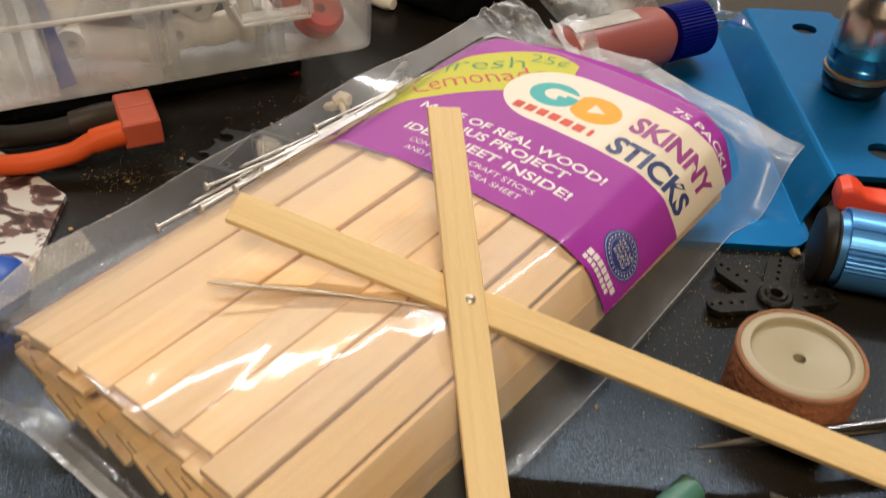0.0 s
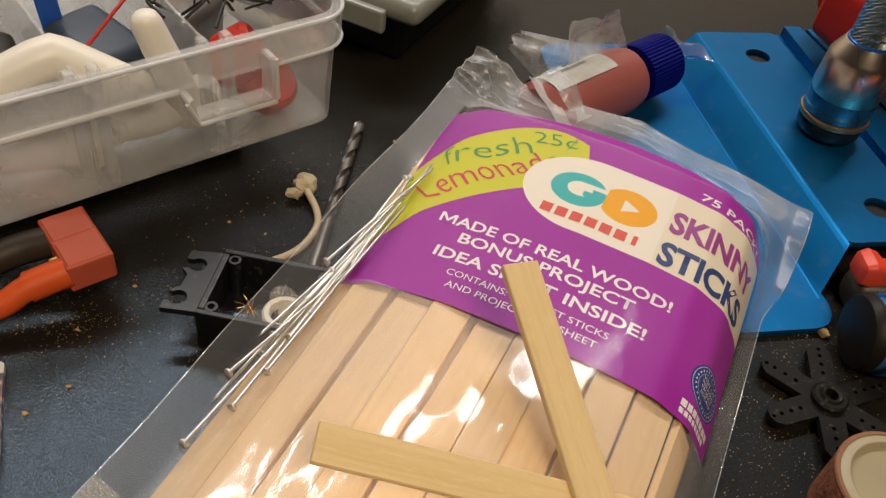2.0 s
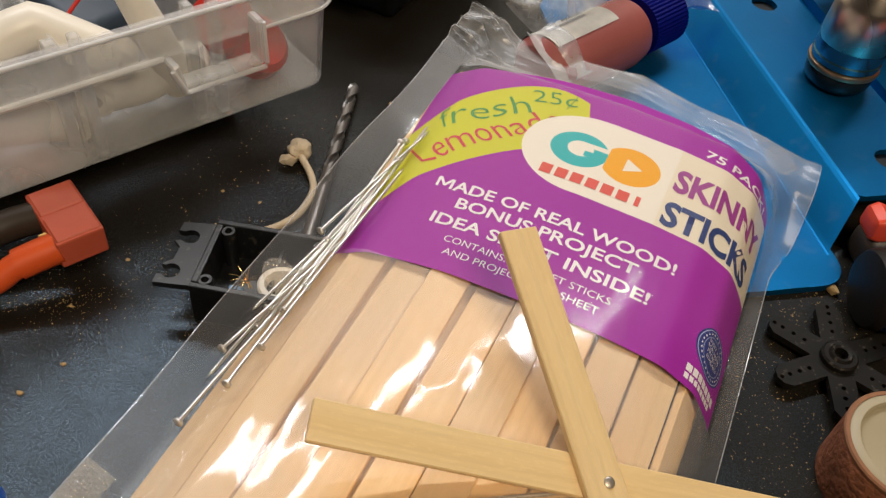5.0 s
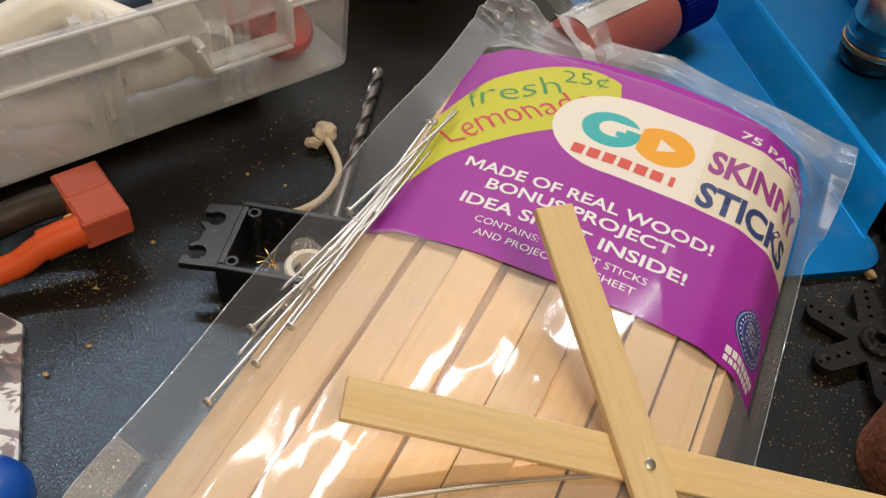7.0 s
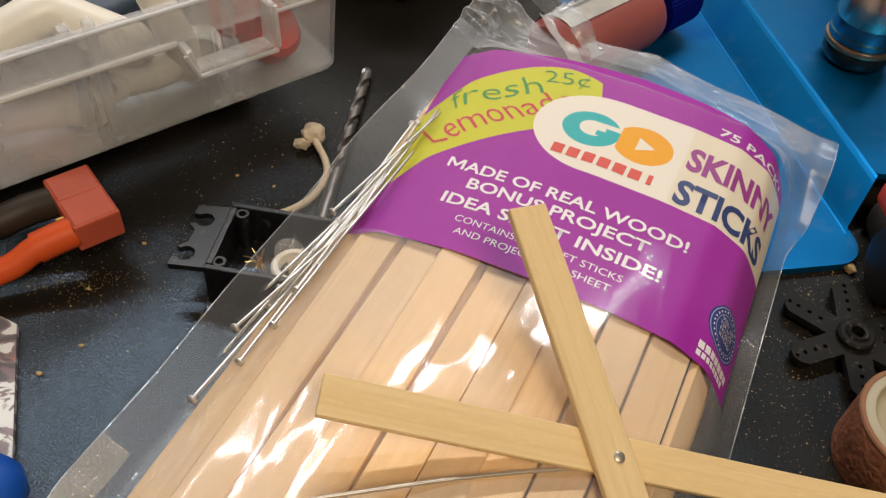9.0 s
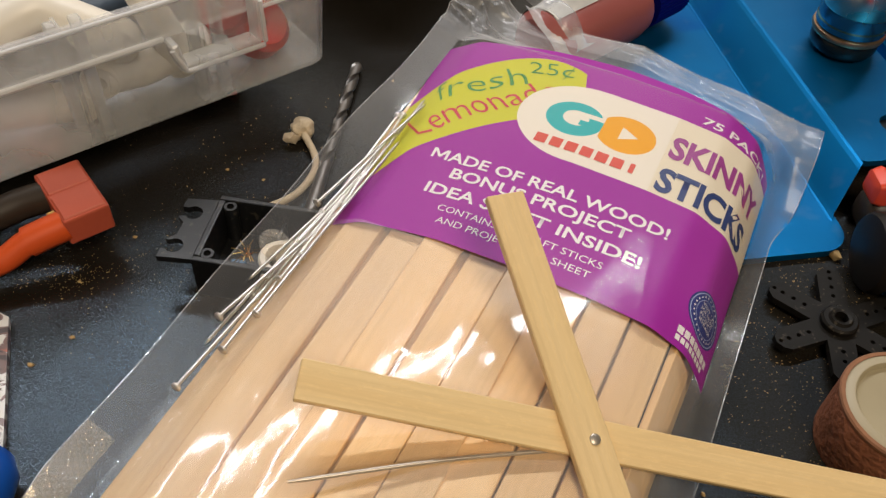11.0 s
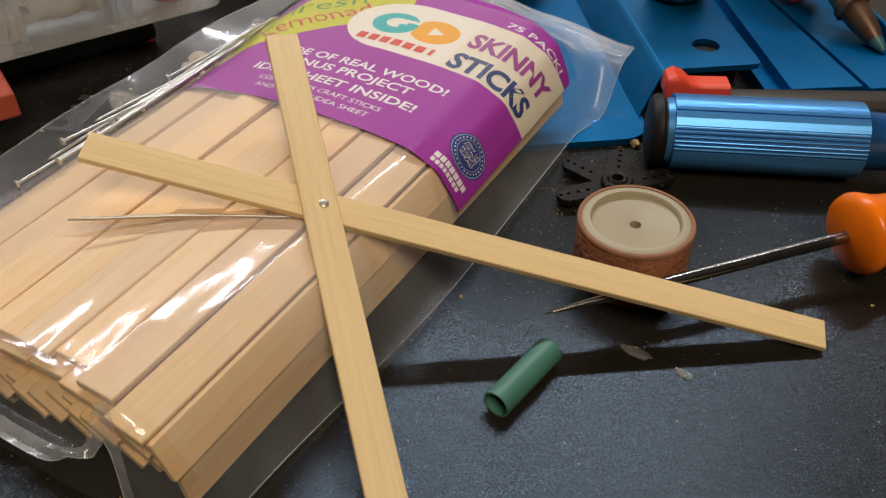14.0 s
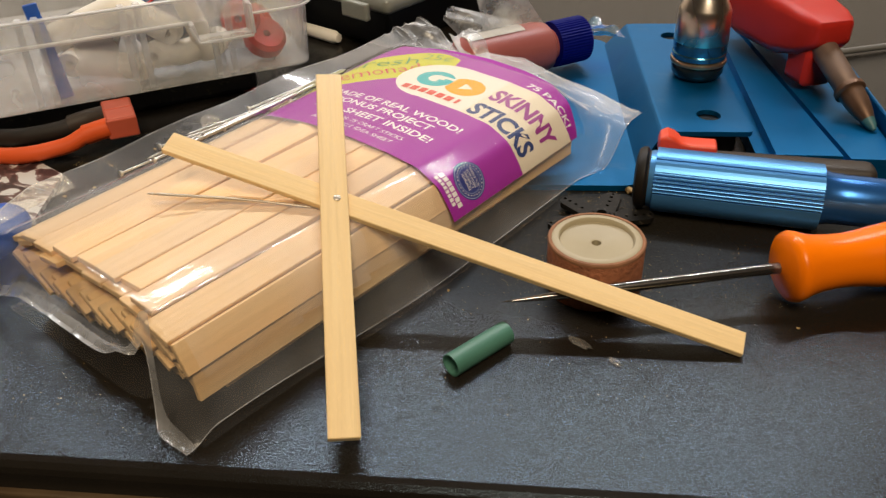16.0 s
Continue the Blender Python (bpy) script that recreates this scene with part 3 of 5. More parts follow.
def fluted(x0, x1, r, ribs, depth=0.0010, first=0.0):
    """A ribbed bar along x; ribs gives the relative widths of the ribs round it, from the angle first."""
    outline, total, a = [], sum(ribs), first
    for wide in ribs:
        step = 2 * math.pi * wide / total
        gap = min(0.35 * step, 0.03)
        n = max(4, round((step - gap) / 0.1))
        bulge = 0.5 * depth if step < 0.2 else 0.15 * depth
        for f, rr in [(0.0, r - depth), (gap, r - depth)] + [(gap * 1.25 + (step - gap * 1.5) * k / n, r - bulge * (2 * k / n - 1) ** 2) for k in range(n + 1)]:
            outline.append((rr * math.cos(a + f), rr * math.sin(a + f)))
        a += step
    return moved(prism(outline, x0, x1), QY)


RIBS = [55, 26] + [6.5] * 6
part("end_cap", moved(lathe([(0, -0.0068), (0.0085, -0.0068), (0.0116, -0.0060), (0.0126, -0.0045), (0.0126, -0.0028), (0.0112, -0.0018), (0.0112, 0.001)], 40), QY), CAPBROWN, driver, "dark rubbery end cap", True)
part("collar", moved(lathe([(0.0100, -0.002), (0.0112, -0.0012), (0.0118, 0.002)], 40), QY), GRIP, driver, smooth=True)
part("grip", fluted(0.001, 0.0635, 0.0130, RIBS * 3, first=radians(148)), GRIP, driver, "bright blue fluted grip")
part("barrel", moved(lathe([(0.0112, 0.0630), (0.0108, 0.0645), (0.0100, 0.067), (0.0097, 0.072), (0.0097, 0.0885), (0.0090, 0.090), (0.0090, 0.092)], 40), QY), BARREL, driver, "smooth blue barrel", True)
part("lock_ring", fluted(0.0905, 0.1010, 0.0108, [1] * 10, 0.0012), GRIP, driver)
part("nose", moved(lathe([(0.0088, 0.1005), (0.0086, 0.105), (0.006, 0.1085), (0.0045, 0.109)], 32), QY), GRIP, driver, smooth=True)
part("bit", moved(lathe([(0.0026, 0.107), (0.0026, 0.135), (0, 0.135)], 6), QY), BRASS, driver, "brass bit")

# ---- the printed label in the bag ----
_lw = np.linspace(-0.0515, 0.0502, 400)
_lz = np.interp(_lw, _fw, _fz)
_la = np.concatenate(([0], np.cumsum(np.hypot(np.diff(_lw), np.diff(_lz)))))
_la -= np.interp(0.0, _lw, _la)


def arc(w):
    return float(np.interp(w, _lw, _la))


def on_label(a, s, h):
    """The place on the label at arc a across and s along, h above its sheet."""
    w = float(np.interp(a, _la, _lw))
    w *= spread(w, s)
    e = 0.0008
    slope = (crown(w + e, s) - crown(w - e, s)) / (2 * e)
    k = 1 / math.hypot(1, slope)
    return pack(s, w - slope * k * (h - 0.0009), crown(w, s) + k * (h - 0.0009))


def label_limits(a):
    x = a / 0.062
    return 0.1145 - 0.003 * ease(0.3, 1.0, -x), 0.2103 - 0.0110 * x * x


def label_material():
    m, nt, b = tree("label_print")
    uv = nt.nodes.new("ShaderNodeUVMap")
    uv.uv_map = "print"
    sep = node(nt, "ShaderNodeSeparateXYZ", Vector=uv.outputs[0])
    a, s = sep.outputs[0], sep.outputs[1]
    M = lambda op, p, q=0.0: math_node(nt, op, p, q)
    less = lambda p, q: M("LESS_THAN", p, q)
    more = lambda p, q: M("GREATER_THAN", p, q)
    both = lambda *f: f[0] if len(f) == 1 else M("MULTIPLY", f[0], both(*f[1:]))

    def disc(ca, cs, r, ka=1.0):
        da, ds = M("MULTIPLY", M("SUBTRACT", a, ca), ka), M("SUBTRACT", s, cs)
        return less(M("SQRT", M("ADD", M("MULTIPLY", da, da), M("MULTIPLY", ds, ds))), r)

    def line(ca, cs, slope):
        """Height over a straight line through (ca, cs)."""
        return M("SUBTRACT", M("SUBTRACT", s, cs), M("MULTIPLY", M("SUBTRACT", a, ca), slope))

    v = coords(nt)
    wave = node(nt, "ShaderNodeTexNoise", Vector=v, Scale=30.0, Detail=2.0)
    col = mix_colour(nt, wave.outputs[0], (0.295, 0.009, 0.30), (0.375, 0.014, 0.37))
    off = M("ADD", a, 0.018)
    upper = M("SUBTRACT", s, M("SUBTRACT", 0.2042, M("MULTIPLY", M("MULTIPLY", off, off), 31.0)))
    run = M("ADD", a, 0.042)
    lower = M("SUBTRACT", s, M("ADD", 0.1462, M("SUBTRACT", M("MULTIPLY", run, 1.35), M("MULTIPLY", M("MULTIPLY", run, run), 13.0))))
    sun = both(less(upper, 0.0), more(lower, 0.0), less(M("ADD", a, M("MULTIPLY", M("SUBTRACT", s, 0.19), 0.25)), -0.0060))
    col = mix_colour(nt, sun, col, (0.56, 0.56, 0.02))
    da = M("MINIMUM", M("SUBTRACT", a, -0.0028), 0.0)
    ds = M("SUBTRACT", s, 0.1772)
    oval = less(M("SQRT", M("ADD", M("MULTIPLY", da, da), M("MULTIPLY", ds, ds))), 0.0181)
    paper = mix_colour(nt, more(a, 0.0205), (0.80, 0.74, 0.64), (0.76, 0.68, 0.53))
    col = mix_colour(nt, oval, col, paper)
    ring = both(disc(-0.0054, 0.1785, 0.0080), M("SUBTRACT", 1.0, disc(-0.0052, 0.1790, 0.0036)))
    gap = both(more(a, -0.0049), less(M("ABSOLUTE", M("SUBTRACT", s, 0.1815)), 0.0010))
    col = mix_colour(nt, both(ring, M("SUBTRACT", 1.0, gap)), col, (0.03, 0.42, 0.44))
    col = mix_colour(nt, both(more(a, -0.0039), less(a, 0.0046), less(M("ABSOLUTE", M("SUBTRACT", s, 0.1775)), 0.0012)), col, (0.03, 0.42, 0.44))
    col = mix_colour(nt, both(disc(0.0092, 0.1788, 0.0083), more(a, 0.0024)), col, (0.82, 0.37, 0.004))
    tri = both(more(a, 0.0076), less(line(0.0076, 0.1820, -0.62), 0.0), more(line(0.0076, 0.1758, 0.62), 0.0))
    col = mix_colour(nt, tri, col, (0.80, 0.74, 0.64))
    ca = BADGE_A
    col = mix_colour(nt, disc(ca, BADGE_S, 0.0078), col, (0.015, 0.03, 0.20))
    col = mix_colour(nt, both(disc(ca, BADGE_S, 0.0073), M("SUBTRACT", 1.0, disc(ca, BADGE_S, 0.0070))), col, (0.35, 0.4, 0.6))
    col = mix_colour(nt, both(disc(ca, BADGE_S, 0.0053), M("SUBTRACT", 1.0, disc(ca, BADGE_S, 0.0051))), col, (0.35, 0.4, 0.6))
    nt.links.new(col, b.inputs["Base Color"])
    b.inputs["Roughness"].default_value = 0.5
    b.inputs["Specular IOR Level"].default_value = 0.3
    bump(nt, b, wave.outputs[0], 0.3, 0.001)
    return m


BADGE_A, BADGE_S = arc(0.0455), 0.1305
A0, A1 = float(_la[0]), float(_la[-1])
bm = bmesh.new()
uvl = bm.loops.layers.uv.new("print")
NA, NS = 90, 40
cells = []
for i in range(NA + 1):
    a = A0 + (A1 - A0) * i / NA
    lo, hi = label_limits(a)
    cells.append([(a, lo + (hi - lo) * j / NS, bm.verts.new(on_label(a, lo + (hi - lo) * j / NS, 0.0))) for j in range(NS + 1)])
for i in range(NA):
    for j in range(NS):
        q = [cells[i][j], cells[i + 1][j], cells[i + 1][j + 1], cells[i][j + 1]]
        f = bm.faces.new([c[2] for c in q])
        for lp, c in zip(f.loops, q):
            lp[uvl].uv = (c[0], c[1])
label = part("label", bm, label_material(), bag, "purple printed label with cream oval and yellow corner", True)


def ink(name, colour):
    return plain(name, colour, 0.4, vary=0.04, scale=200, grain=0.0)


INK_WHITE, INK_MAGENTA, INK_NAVY = ink("white_ink", (0.80, 0.76, 0.76)), ink("magenta_ink", (0.30, 0.03, 0.24)), ink("navy_ink", (0.012, 0.035, 0.16))
INK_GREEN, INK_RED, INK_ORANGE = ink("green_ink", (0.05, 0.25, 0.05)), ink("rose_ink", (0.55, 0.03, 0.05)), ink("scarlet_ink", (0.62, 0.05, 0.02))


def text_bmesh(body, bold, shear=0.0):
    cu = bpy.data.curves.new("lettering", "FONT")
    cu.body, cu.offset, cu.shear, cu.resolution_u, cu.fill_mode = body, bold, shear, 3, "FRONT"
    ob = new("lettering", cu)
    bpy.context.view_layer.update()
    me = bpy.data.meshes.new_from_object(ob.evaluated_get(bpy.context.evaluated_depsgraph_get()))
    out = bmesh.new()
    out.from_mesh(me)
    bpy.data.objects.remove(ob)
    bpy.data.curves.remove(cu)
    bpy.data.meshes.remove(me)
    return out


def bold_m():
    """A heavy capital M, drawn stroke by stroke."""
    bm = bmesh.new()
    bm.faces.new([bm.verts.new((x, y, 0)) for x, y in ((0.08, 0), (0.08, 0.7), (0.24, 0.7), (0.47, 0.30), (0.70, 0.7), (0.86, 0.7), (0.86, 0), (0.735, 0), (0.735, 0.50), (0.52, 0.12), (0.42, 0.12), (0.205, 0.50), (0.205, 0))])
    bmesh.ops.triangulate(bm, faces=bm.faces[:])
    return bm


def lettering(body, a0, a1, s0, height, material, bold=0.02, rise=0.0, shear=0.0, h=0.00012, drop=0.0, hand=0.0):
    """A line of print from arc a0 to a1, standing on s0, its capitals that high; rise turns it, in degrees; drop bows it; hand makes it an uneven hand, which ends at the oval."""
    t = text_bmesh(body, bold, shear)
    if body.startswith("M") and bold:
        t.free()
        t = joined(bold_m(), moved(text_bmesh(body[1:], bold, shear), Matrix.Translation((0.93, 0, 0))))
    xs = [v.co.x for v in t.verts]
    x0, wide = min(xs), max(xs) - min(xs)
    run = a1 - a0
    for v in t.verts:
        v.co.x, v.co.y = (v.co.x - x0) / wide * run, v.co.y / 0.70 * height
    for _ in range(5):
        long = [e for e in t.edges if e.calc_length() > (0.0009 if hand else 0.0065)]
        if not long:
            break
        bmesh.ops.subdivide_edges(t, edges=long, cuts=1)
        bmesh.ops.triangulate(t, faces=[f for f in t.faces if len(f.verts) > 4])
    c, d = math.cos(radians(rise)), math.sin(radians(rise))
    for v in t.verts:
        x, y = v.co.x, v.co.y + drop * (2 * v.co.x / run - 1) ** 2
        if hand:
            x, y = x + hand * noise.noise(Vector((x * 160, y * 90, s0 * 50))), y + 1.5 * hand * noise.noise(Vector((x * 120, y * 60, 4 + s0 * 50)))
        v.co = (a0 + x * c - y * d, s0 + x * d + y * c, 0)
    if hand:
        hidden = [f for f in t.faces if math.hypot(min(0.0, f.calc_center_median().x + 0.0028), f.calc_center_median().y - 0.1772) < 0.0181]
        bmesh.ops.delete(t, geom=hidden, context="FACES")
    for v in t.verts:
        v.co = on_label(v.co.x, v.co.y, h)
    return part("lettering", t, material, label)


lettering("MADE OF REAL WOOD!", -0.0362, 0.0300, 0.1444, 0.0042, INK_WHITE)
lettering("BONUS PROJECT", -0.0281, 0.0214, 0.1380, 0.0042, INK_WHITE)
lettering("IDEA SHEET INSIDE!", -0.0325, 0.0265, 0.1304, 0.0042, INK_WHITE)
lettering("CONTAINS: 75 CRAFT STICKS", -0.0261, 0.0186, 0.1248, 0.0024, INK_WHITE, 0.0)
lettering("AND PROJECT IDEA SHEET", -0.0246, 0.0168, 0.1203, 0.0024, INK_WHITE, 0.0)
lettering("SKINNY", 0.0215, A1 - 0.0040, 0.1765, 0.0098, INK_MAGENTA, 0.035)
lettering("STICKS", 0.0215, A1 - 0.0060, 0.1612, 0.0098, INK_NAVY, 0.035)
lettering("75 PACK!", 0.0265, A1 - 0.0060, 0.1972, 0.0036, INK_WHITE, 0.015, -4)
lettering("fresh", -0.0432, -0.0145, 0.1700, 0.0088, INK_GREEN, -0.008, 44, 0.35, drop=-0.0012, hand=0.0011)
lettering("25¢", -0.0235, -0.0105, 0.1938, 0.0066, INK_GREEN, -0.008, 20, 0.1, hand=0.0008)
lettering("Lemonade", -0.0440, 0.0030, 0.1530, 0.0092, INK_RED, -0.006, 46, 0.0, drop=-0.0008, hand=0.0012)
for body, sy in (("VISIT US", 0.0023), ("FOR MORE", 0.0006), ("PROJECT", -0.0011), ("IDEAS!", -0.0028)):
    half = 0.0002 * len(body) + 0.0022
    lettering(body, BADGE_A - half, BADGE_A + half, BADGE_S + sy, 0.0012, INK_WHITE, 0.0)


def bar(a0, a1, s0, s1, material, h=0.00012):
    t = bmesh.new()
    n = 4
    rows_ = [[t.verts.new(on_label(a0 + (a1 - a0) * i / n, s, h)) for s in (s0, s1)] for i in range(n + 1)]
    for p, q in zip(rows_, rows_[1:]):
        t.faces.new((p[0], q[0], q[1], p[1]))
    part("print_bar", t, material, label)


for k in range(6):
    bar(-0.0126 + 0.0043 * k, -0.0094 + 0.0043 * k, 0.1634, 0.1676, INK_ORANGE)
bar(0.0139, 0.0152, 0.1634, 0.1676, INK_ORANGE)
for k in range(7):
    bar(0.0405 + 0.0022 * k, 0.0423 + 0.0022 * k, 0.1190, 0.1214, INK_WHITE)
for k in range(8):
    bar(0.0405 + 0.0017 * k, 0.0418 + 0.0017 * k, 0.1166, 0.1184, INK_WHITE)
for k in range(26):
    g = 2 * math.pi * k / 26
    ca, cs = BADGE_A + 0.0061 * math.cos(g), BADGE_S + 0.0061 * math.sin(g)
    bar(ca - 0.00022, ca + 0.00022, cs - 0.00028, cs + 0.00028, INK_WHITE)

CRIMP = film("crimped_strip_film", 0.14, 0.16, 0.45, (1.0, 0.96, 0.88), sheen=0.16, wscale=300.0, soft=0.5, turn=12.0, grid=400.0, gleam=(1.0, 0.86, 0.62))
# crimped strip and sealed end of the bag
bm = bmesh.new()
strip = [[bm.verts.new(pack(s, w, 0.0005 + bag_height(s, w))) for w in np.linspace(-0.0642, -0.0582, 5)] for s in np.linspace(-0.004, 0.033, 48)]
for p, q in zip(strip, strip[1:]):
    for k in range(4):
        bm.faces.new((p[k], p[k + 1], q[k + 1], q[k]))
part("crimped_strip", bm, CRIMP, bag, "embossed strip of the bag", True)
DOTTED = film("dotted_film", 0.03, 0.16, 0.5, sheen=0.045, wscale=300.0, soft=0.4, turn=12.0, grid=400.0)
for cs, cw, cr, skin in ((0.0965, -0.0590, 0.0046, CRIMP), (0.2290, 0.0520, 0.0072, DOTTED)):
    bm = bmesh.new()
    middle = bm.verts.new(pack(cs, cw, 0.0006 + bag_height(cs, cw)))
    rings = [[bm.verts.new(pack(cs + r * math.cos(g), cw + 0.8 * r * math.sin(g), 0.0006 + bag_height(cs + r * math.cos(g), cw + 0.8 * r * math.sin(g)))) for g in [2 * math.pi * k / 24 for k in range(24)]] for r in (cr / 2, cr)]
    for k in range(24):
        bm.faces.new((middle, rings[0][k], rings[0][(k + 1) % 24]))
        bm.faces.new((rings[0][k], rings[1][k], rings[1][(k + 1) % 24], rings[0][(k + 1) % 24]))
    part("embossed_patch", bm, skin, bag, "finely embossed patch of film", True)
bm = bmesh.new()
strip = []
for w in np.linspace(-0.0655, 0.0645, 90):
    far, _ = bag_end(w)
    strip.append([bm.verts.new(pack(far - d, w, 0.0006 + bag_height(far - d, w) + 0.00015 * math.sin(d * 2600))) for d in np.linspace(0.0, 0.011, 16)])
for p, q in zip(strip, strip[1:]):
    for k in range(15):
        bm.faces.new((p[k], q[k], q[k + 1], p[k + 1]))
part("end_seal", bm, ENDSEAL, bag, "milky sealed end of the bag", True)

# ---- nails lying on the bag ----
pin_bm = joined(moved(lathe([(0.00045, 0), (0.00045, 0.0485), (0, 0.0505)], 8), Matrix()), lathe([(0, -0.0005), (0.0012, -0.0004), (0.0012, 0.0002), (0.0005, 0.0007)], 12))
pin_me = bpy.data.meshes.new("nail")
pin_bm.to_mesh(pin_me)
pin_bm.free()
pin_me.materials.append(STEEL)
pin_me.polygons.foreach_set("use_smooth", [True] * len(pin_me.polygons))
for k, (s0, w0, s1, w1) in enumerate(((0.0504, -0.0557, 0.0995, -0.0535), (0.0628, -0.0514, 0.1125, -0.0525), (0.0745, -0.0498, 0.1240, -0.0500), (0.1130, -0.0545, 0.0634, -0.0568), (0.0809, -0.0555, 0.1300, -0.0535), (0.0867, -0.0559, 0.1360, -0.0520), (0.1008, -0.0555, 0.1500, -0.0530), (0.0865, -0.0510, 0.1360, -0.0525), (0.1330, -0.0527, 0.0840, -0.0579), (0.1292, -0.0525, 0.0800, -0.0540), (0.1585, -0.0555, 0.1090, -0.0545), (0.1489, -0.0517, 0.1000, -0.0560), (0.1180, -0.0515, 0.1674, -0.0510), (0.0960, -0.0505, 0.1454, -0.0485), (0.1150, -0.0575, 0.1640, -0.0490), (0.0700, -0.0575, 0.1190, -0.0500), (0.1600, -0.0545, 0.1110, -0.0500))):
    p, q = pack(s0, w0, bag_height(s0, w0) + 0.0013 + 0.0004 * (k % 4)), pack(s1, w1, bag_height(s1, w1) + 0.0010 + 0.0004 * (k % 3))
    d = (q - p).normalized()
    ob = new("nail", pin_me)
    ob.matrix_basis = Matrix.Translation(p) @ d.to_track_quat("Z", "Y").to_matrix().to_4x4()
    tagged(ob, "thin shiny steel nail lying on the plastic bag", "nail", "nails on the bag")

# ---- blue aluminium plates ----
bracket = thing("metal_bracket", pose(0.180, 0.340, 0, 0, 0, 2.2) @ pose(-0.180, -0.340, 0), "folded blue anodised metal bracket lying on the table", "bracket")


def folded(profile, y_near, y_far, thick):
    """A sheet folded along y: profile of (x, z), each with its own near end."""
    bm = bmesh.new()
    n = len(profile)
    cols = []
    for (x, z), yn in zip(profile, y_near):
        cols.append([bm.verts.new((x, yn, z)), bm.verts.new((x, y_far, z)), bm.verts.new((x, y_far, z - thick)), bm.verts.new((x, yn, z - thick))])
    for p, q in zip(cols, cols[1:]):
        for k in range(4):
            bm.faces.new((p[k], p[(k + 1) % 4], q[(k + 1) % 4], q[k]))
    bm.faces.new(cols[0])
    bm.faces.new(cols[-1][::-1])
    bmesh.ops.recalc_face_normals(bm, faces=bm.faces[:])
    return bm


def rounded(x0, y0, x1, y1, r, n=6):
    out = []
    for cx, cy, a0 in ((x1 - r, y1 - r, 0), (x0 + r, y1 - r, 90), (x0 + r, y0 + r, 180), (x1 - r, y0 + r, 270)):
        out += [(cx + r * math.cos(radians(a0 + 90 * k / n)), cy + r * math.sin(radians(a0 + 90 * k / n))) for k in range(n + 1)]
    return out


part("lower_flange", prism(rounded(0.108, 0.2555, 0.1690, 0.430, 0.010), 0.0004, 0.0030), ANODISED, bracket)
part("web", folded(((0.1664, 0.0031), (0.1672, 0.0032), (0.1682, 0.0042), (0.1776, 0.0146), (0.1786, 0.0155), (0.1796, 0.0158)), (0.268, 0.268, 0.270, 0.279, 0.280, 0.281), 0.4195, 0.0022), ANODISED, bracket)
part("upper_flange", prism(rounded(0.1792, 0.2815, 0.2180, 0.4200, 0.003), 0.0135, 0.0157, holes=[(0.2016, 0.2987, 0.0055), (0.2005, 0.4002, 0.0055)]), ANODISED, bracket)
# black block standing in for the shade in the gap under the flange
part("foot", block(0.026, 0.116, 0.0128, 0.001, 1, at=(0.2010, 0.350, 0.0068)), SHADEBLACK, bracket)

rail = thing("metal_channel", pose(0.2275, 0.285, 0), "blue anodised metal channel with a slanting groove beside the bracket", "channel")
part("base_plate", prism(rounded(-0.0060, -0.0150, 0.054, 0.150, 0.001), 0.0002, 0.0070), ANODISED, rail)
part("ridge", prism([(0.0, -0.0150), (0.0275, -0.0150), (0.0085, 0.150), (0.0, 0.150)], 0.0072, 0.0118), ANODISED, rail)
part("ridge", prism([(0.0310, -0.0150), (0.0512, -0.0150), (0.0512, 0.150), (0.0125, 0.150)], 0.0072, 0.0106), ANODISED, rail)
part("side_wall", block(0.0018, 0.165, 0.0105, 0.0005, 1, at=(0.0530, 0.0675, 0.0124)), ANODISED, rail)

# ---- upright knurled tool on the bracket ----
vise = thing("pin_vise", pose(0.2040, 0.3460, 0.0158), "chrome pin vise with a knurled shaft standing on the bracket", "pin vise")
part("foot_ring", lathe([(0, 0), (0.0098, 0), (0.0114, 0.0010), (0.0124, 0.0030), (0.0127, 0.0068), (0.0122, 0.0076)], 40), plain("dark_foot_ring", (0.012, 0.022, 0.028), 0.22, 0.4), vise, "dark rounded bottom ring", True)
part("copper_ring", lathe([(0.0120, 0.0074), (0.0133, 0.0078), (0.0136, 0.0088), (0.0133, 0.0098), (0.0120, 0.0102)], 40), plain("copper_ring", (0.50, 0.33, 0.20), 0.3, 0.9, vary=0.35, scale=150), vise, "worn coppery ring", True)
part("blue_band", lathe([(0.0118, 0.0100), (0.0128, 0.0106), (0.0130, 0.0128), (0.0126, 0.0134), (0.0128, 0.0142), (0.0128, 0.0184)], 40), plain("teal_band", (0.10, 0.30, 0.42), 0.18, 0.9, 0.1, 80), vise, "glossy teal band", True)
part("cone", lathe([(0.0126, 0.0182), (0.0130, 0.0190), (0.0123, 0.0335), (0.0116, 0.0352), (0.0088, 0.0404), (0.0080, 0.0406)], 48), plain("mirror_chrome", (0.80, 0.71, 0.61), 0.28, 1.0, 0.06, 200, grain=0.0), vise, "tapered chrome nut", True)
part("neck_ring", lathe([(0.0080, 0.0398), (0.0086, 0.0402), (0.0086, 0.0412), (0.0078, 0.0416)], 36), BARREL, vise, "dark blue neck ring", True)
bm = bmesh.new()
rows = [[bm.verts.new((r * math.cos(g), r * math.sin(g), 0.0412 + 0.0009 * i)) for k in range(44) for g, r in ((2 * math.pi * (k + 0.25 * (i % 4)) / 44, 0.0076 + (0.0005 if (i + k) % 2 else 0.0)),)] for i in range(26)]
for p, q in zip(rows, rows[1:]):
    for k in range(44):
        bm.faces.new((p[k], p[(k + 1) % 44], q[(k + 1) % 44], q[k]))
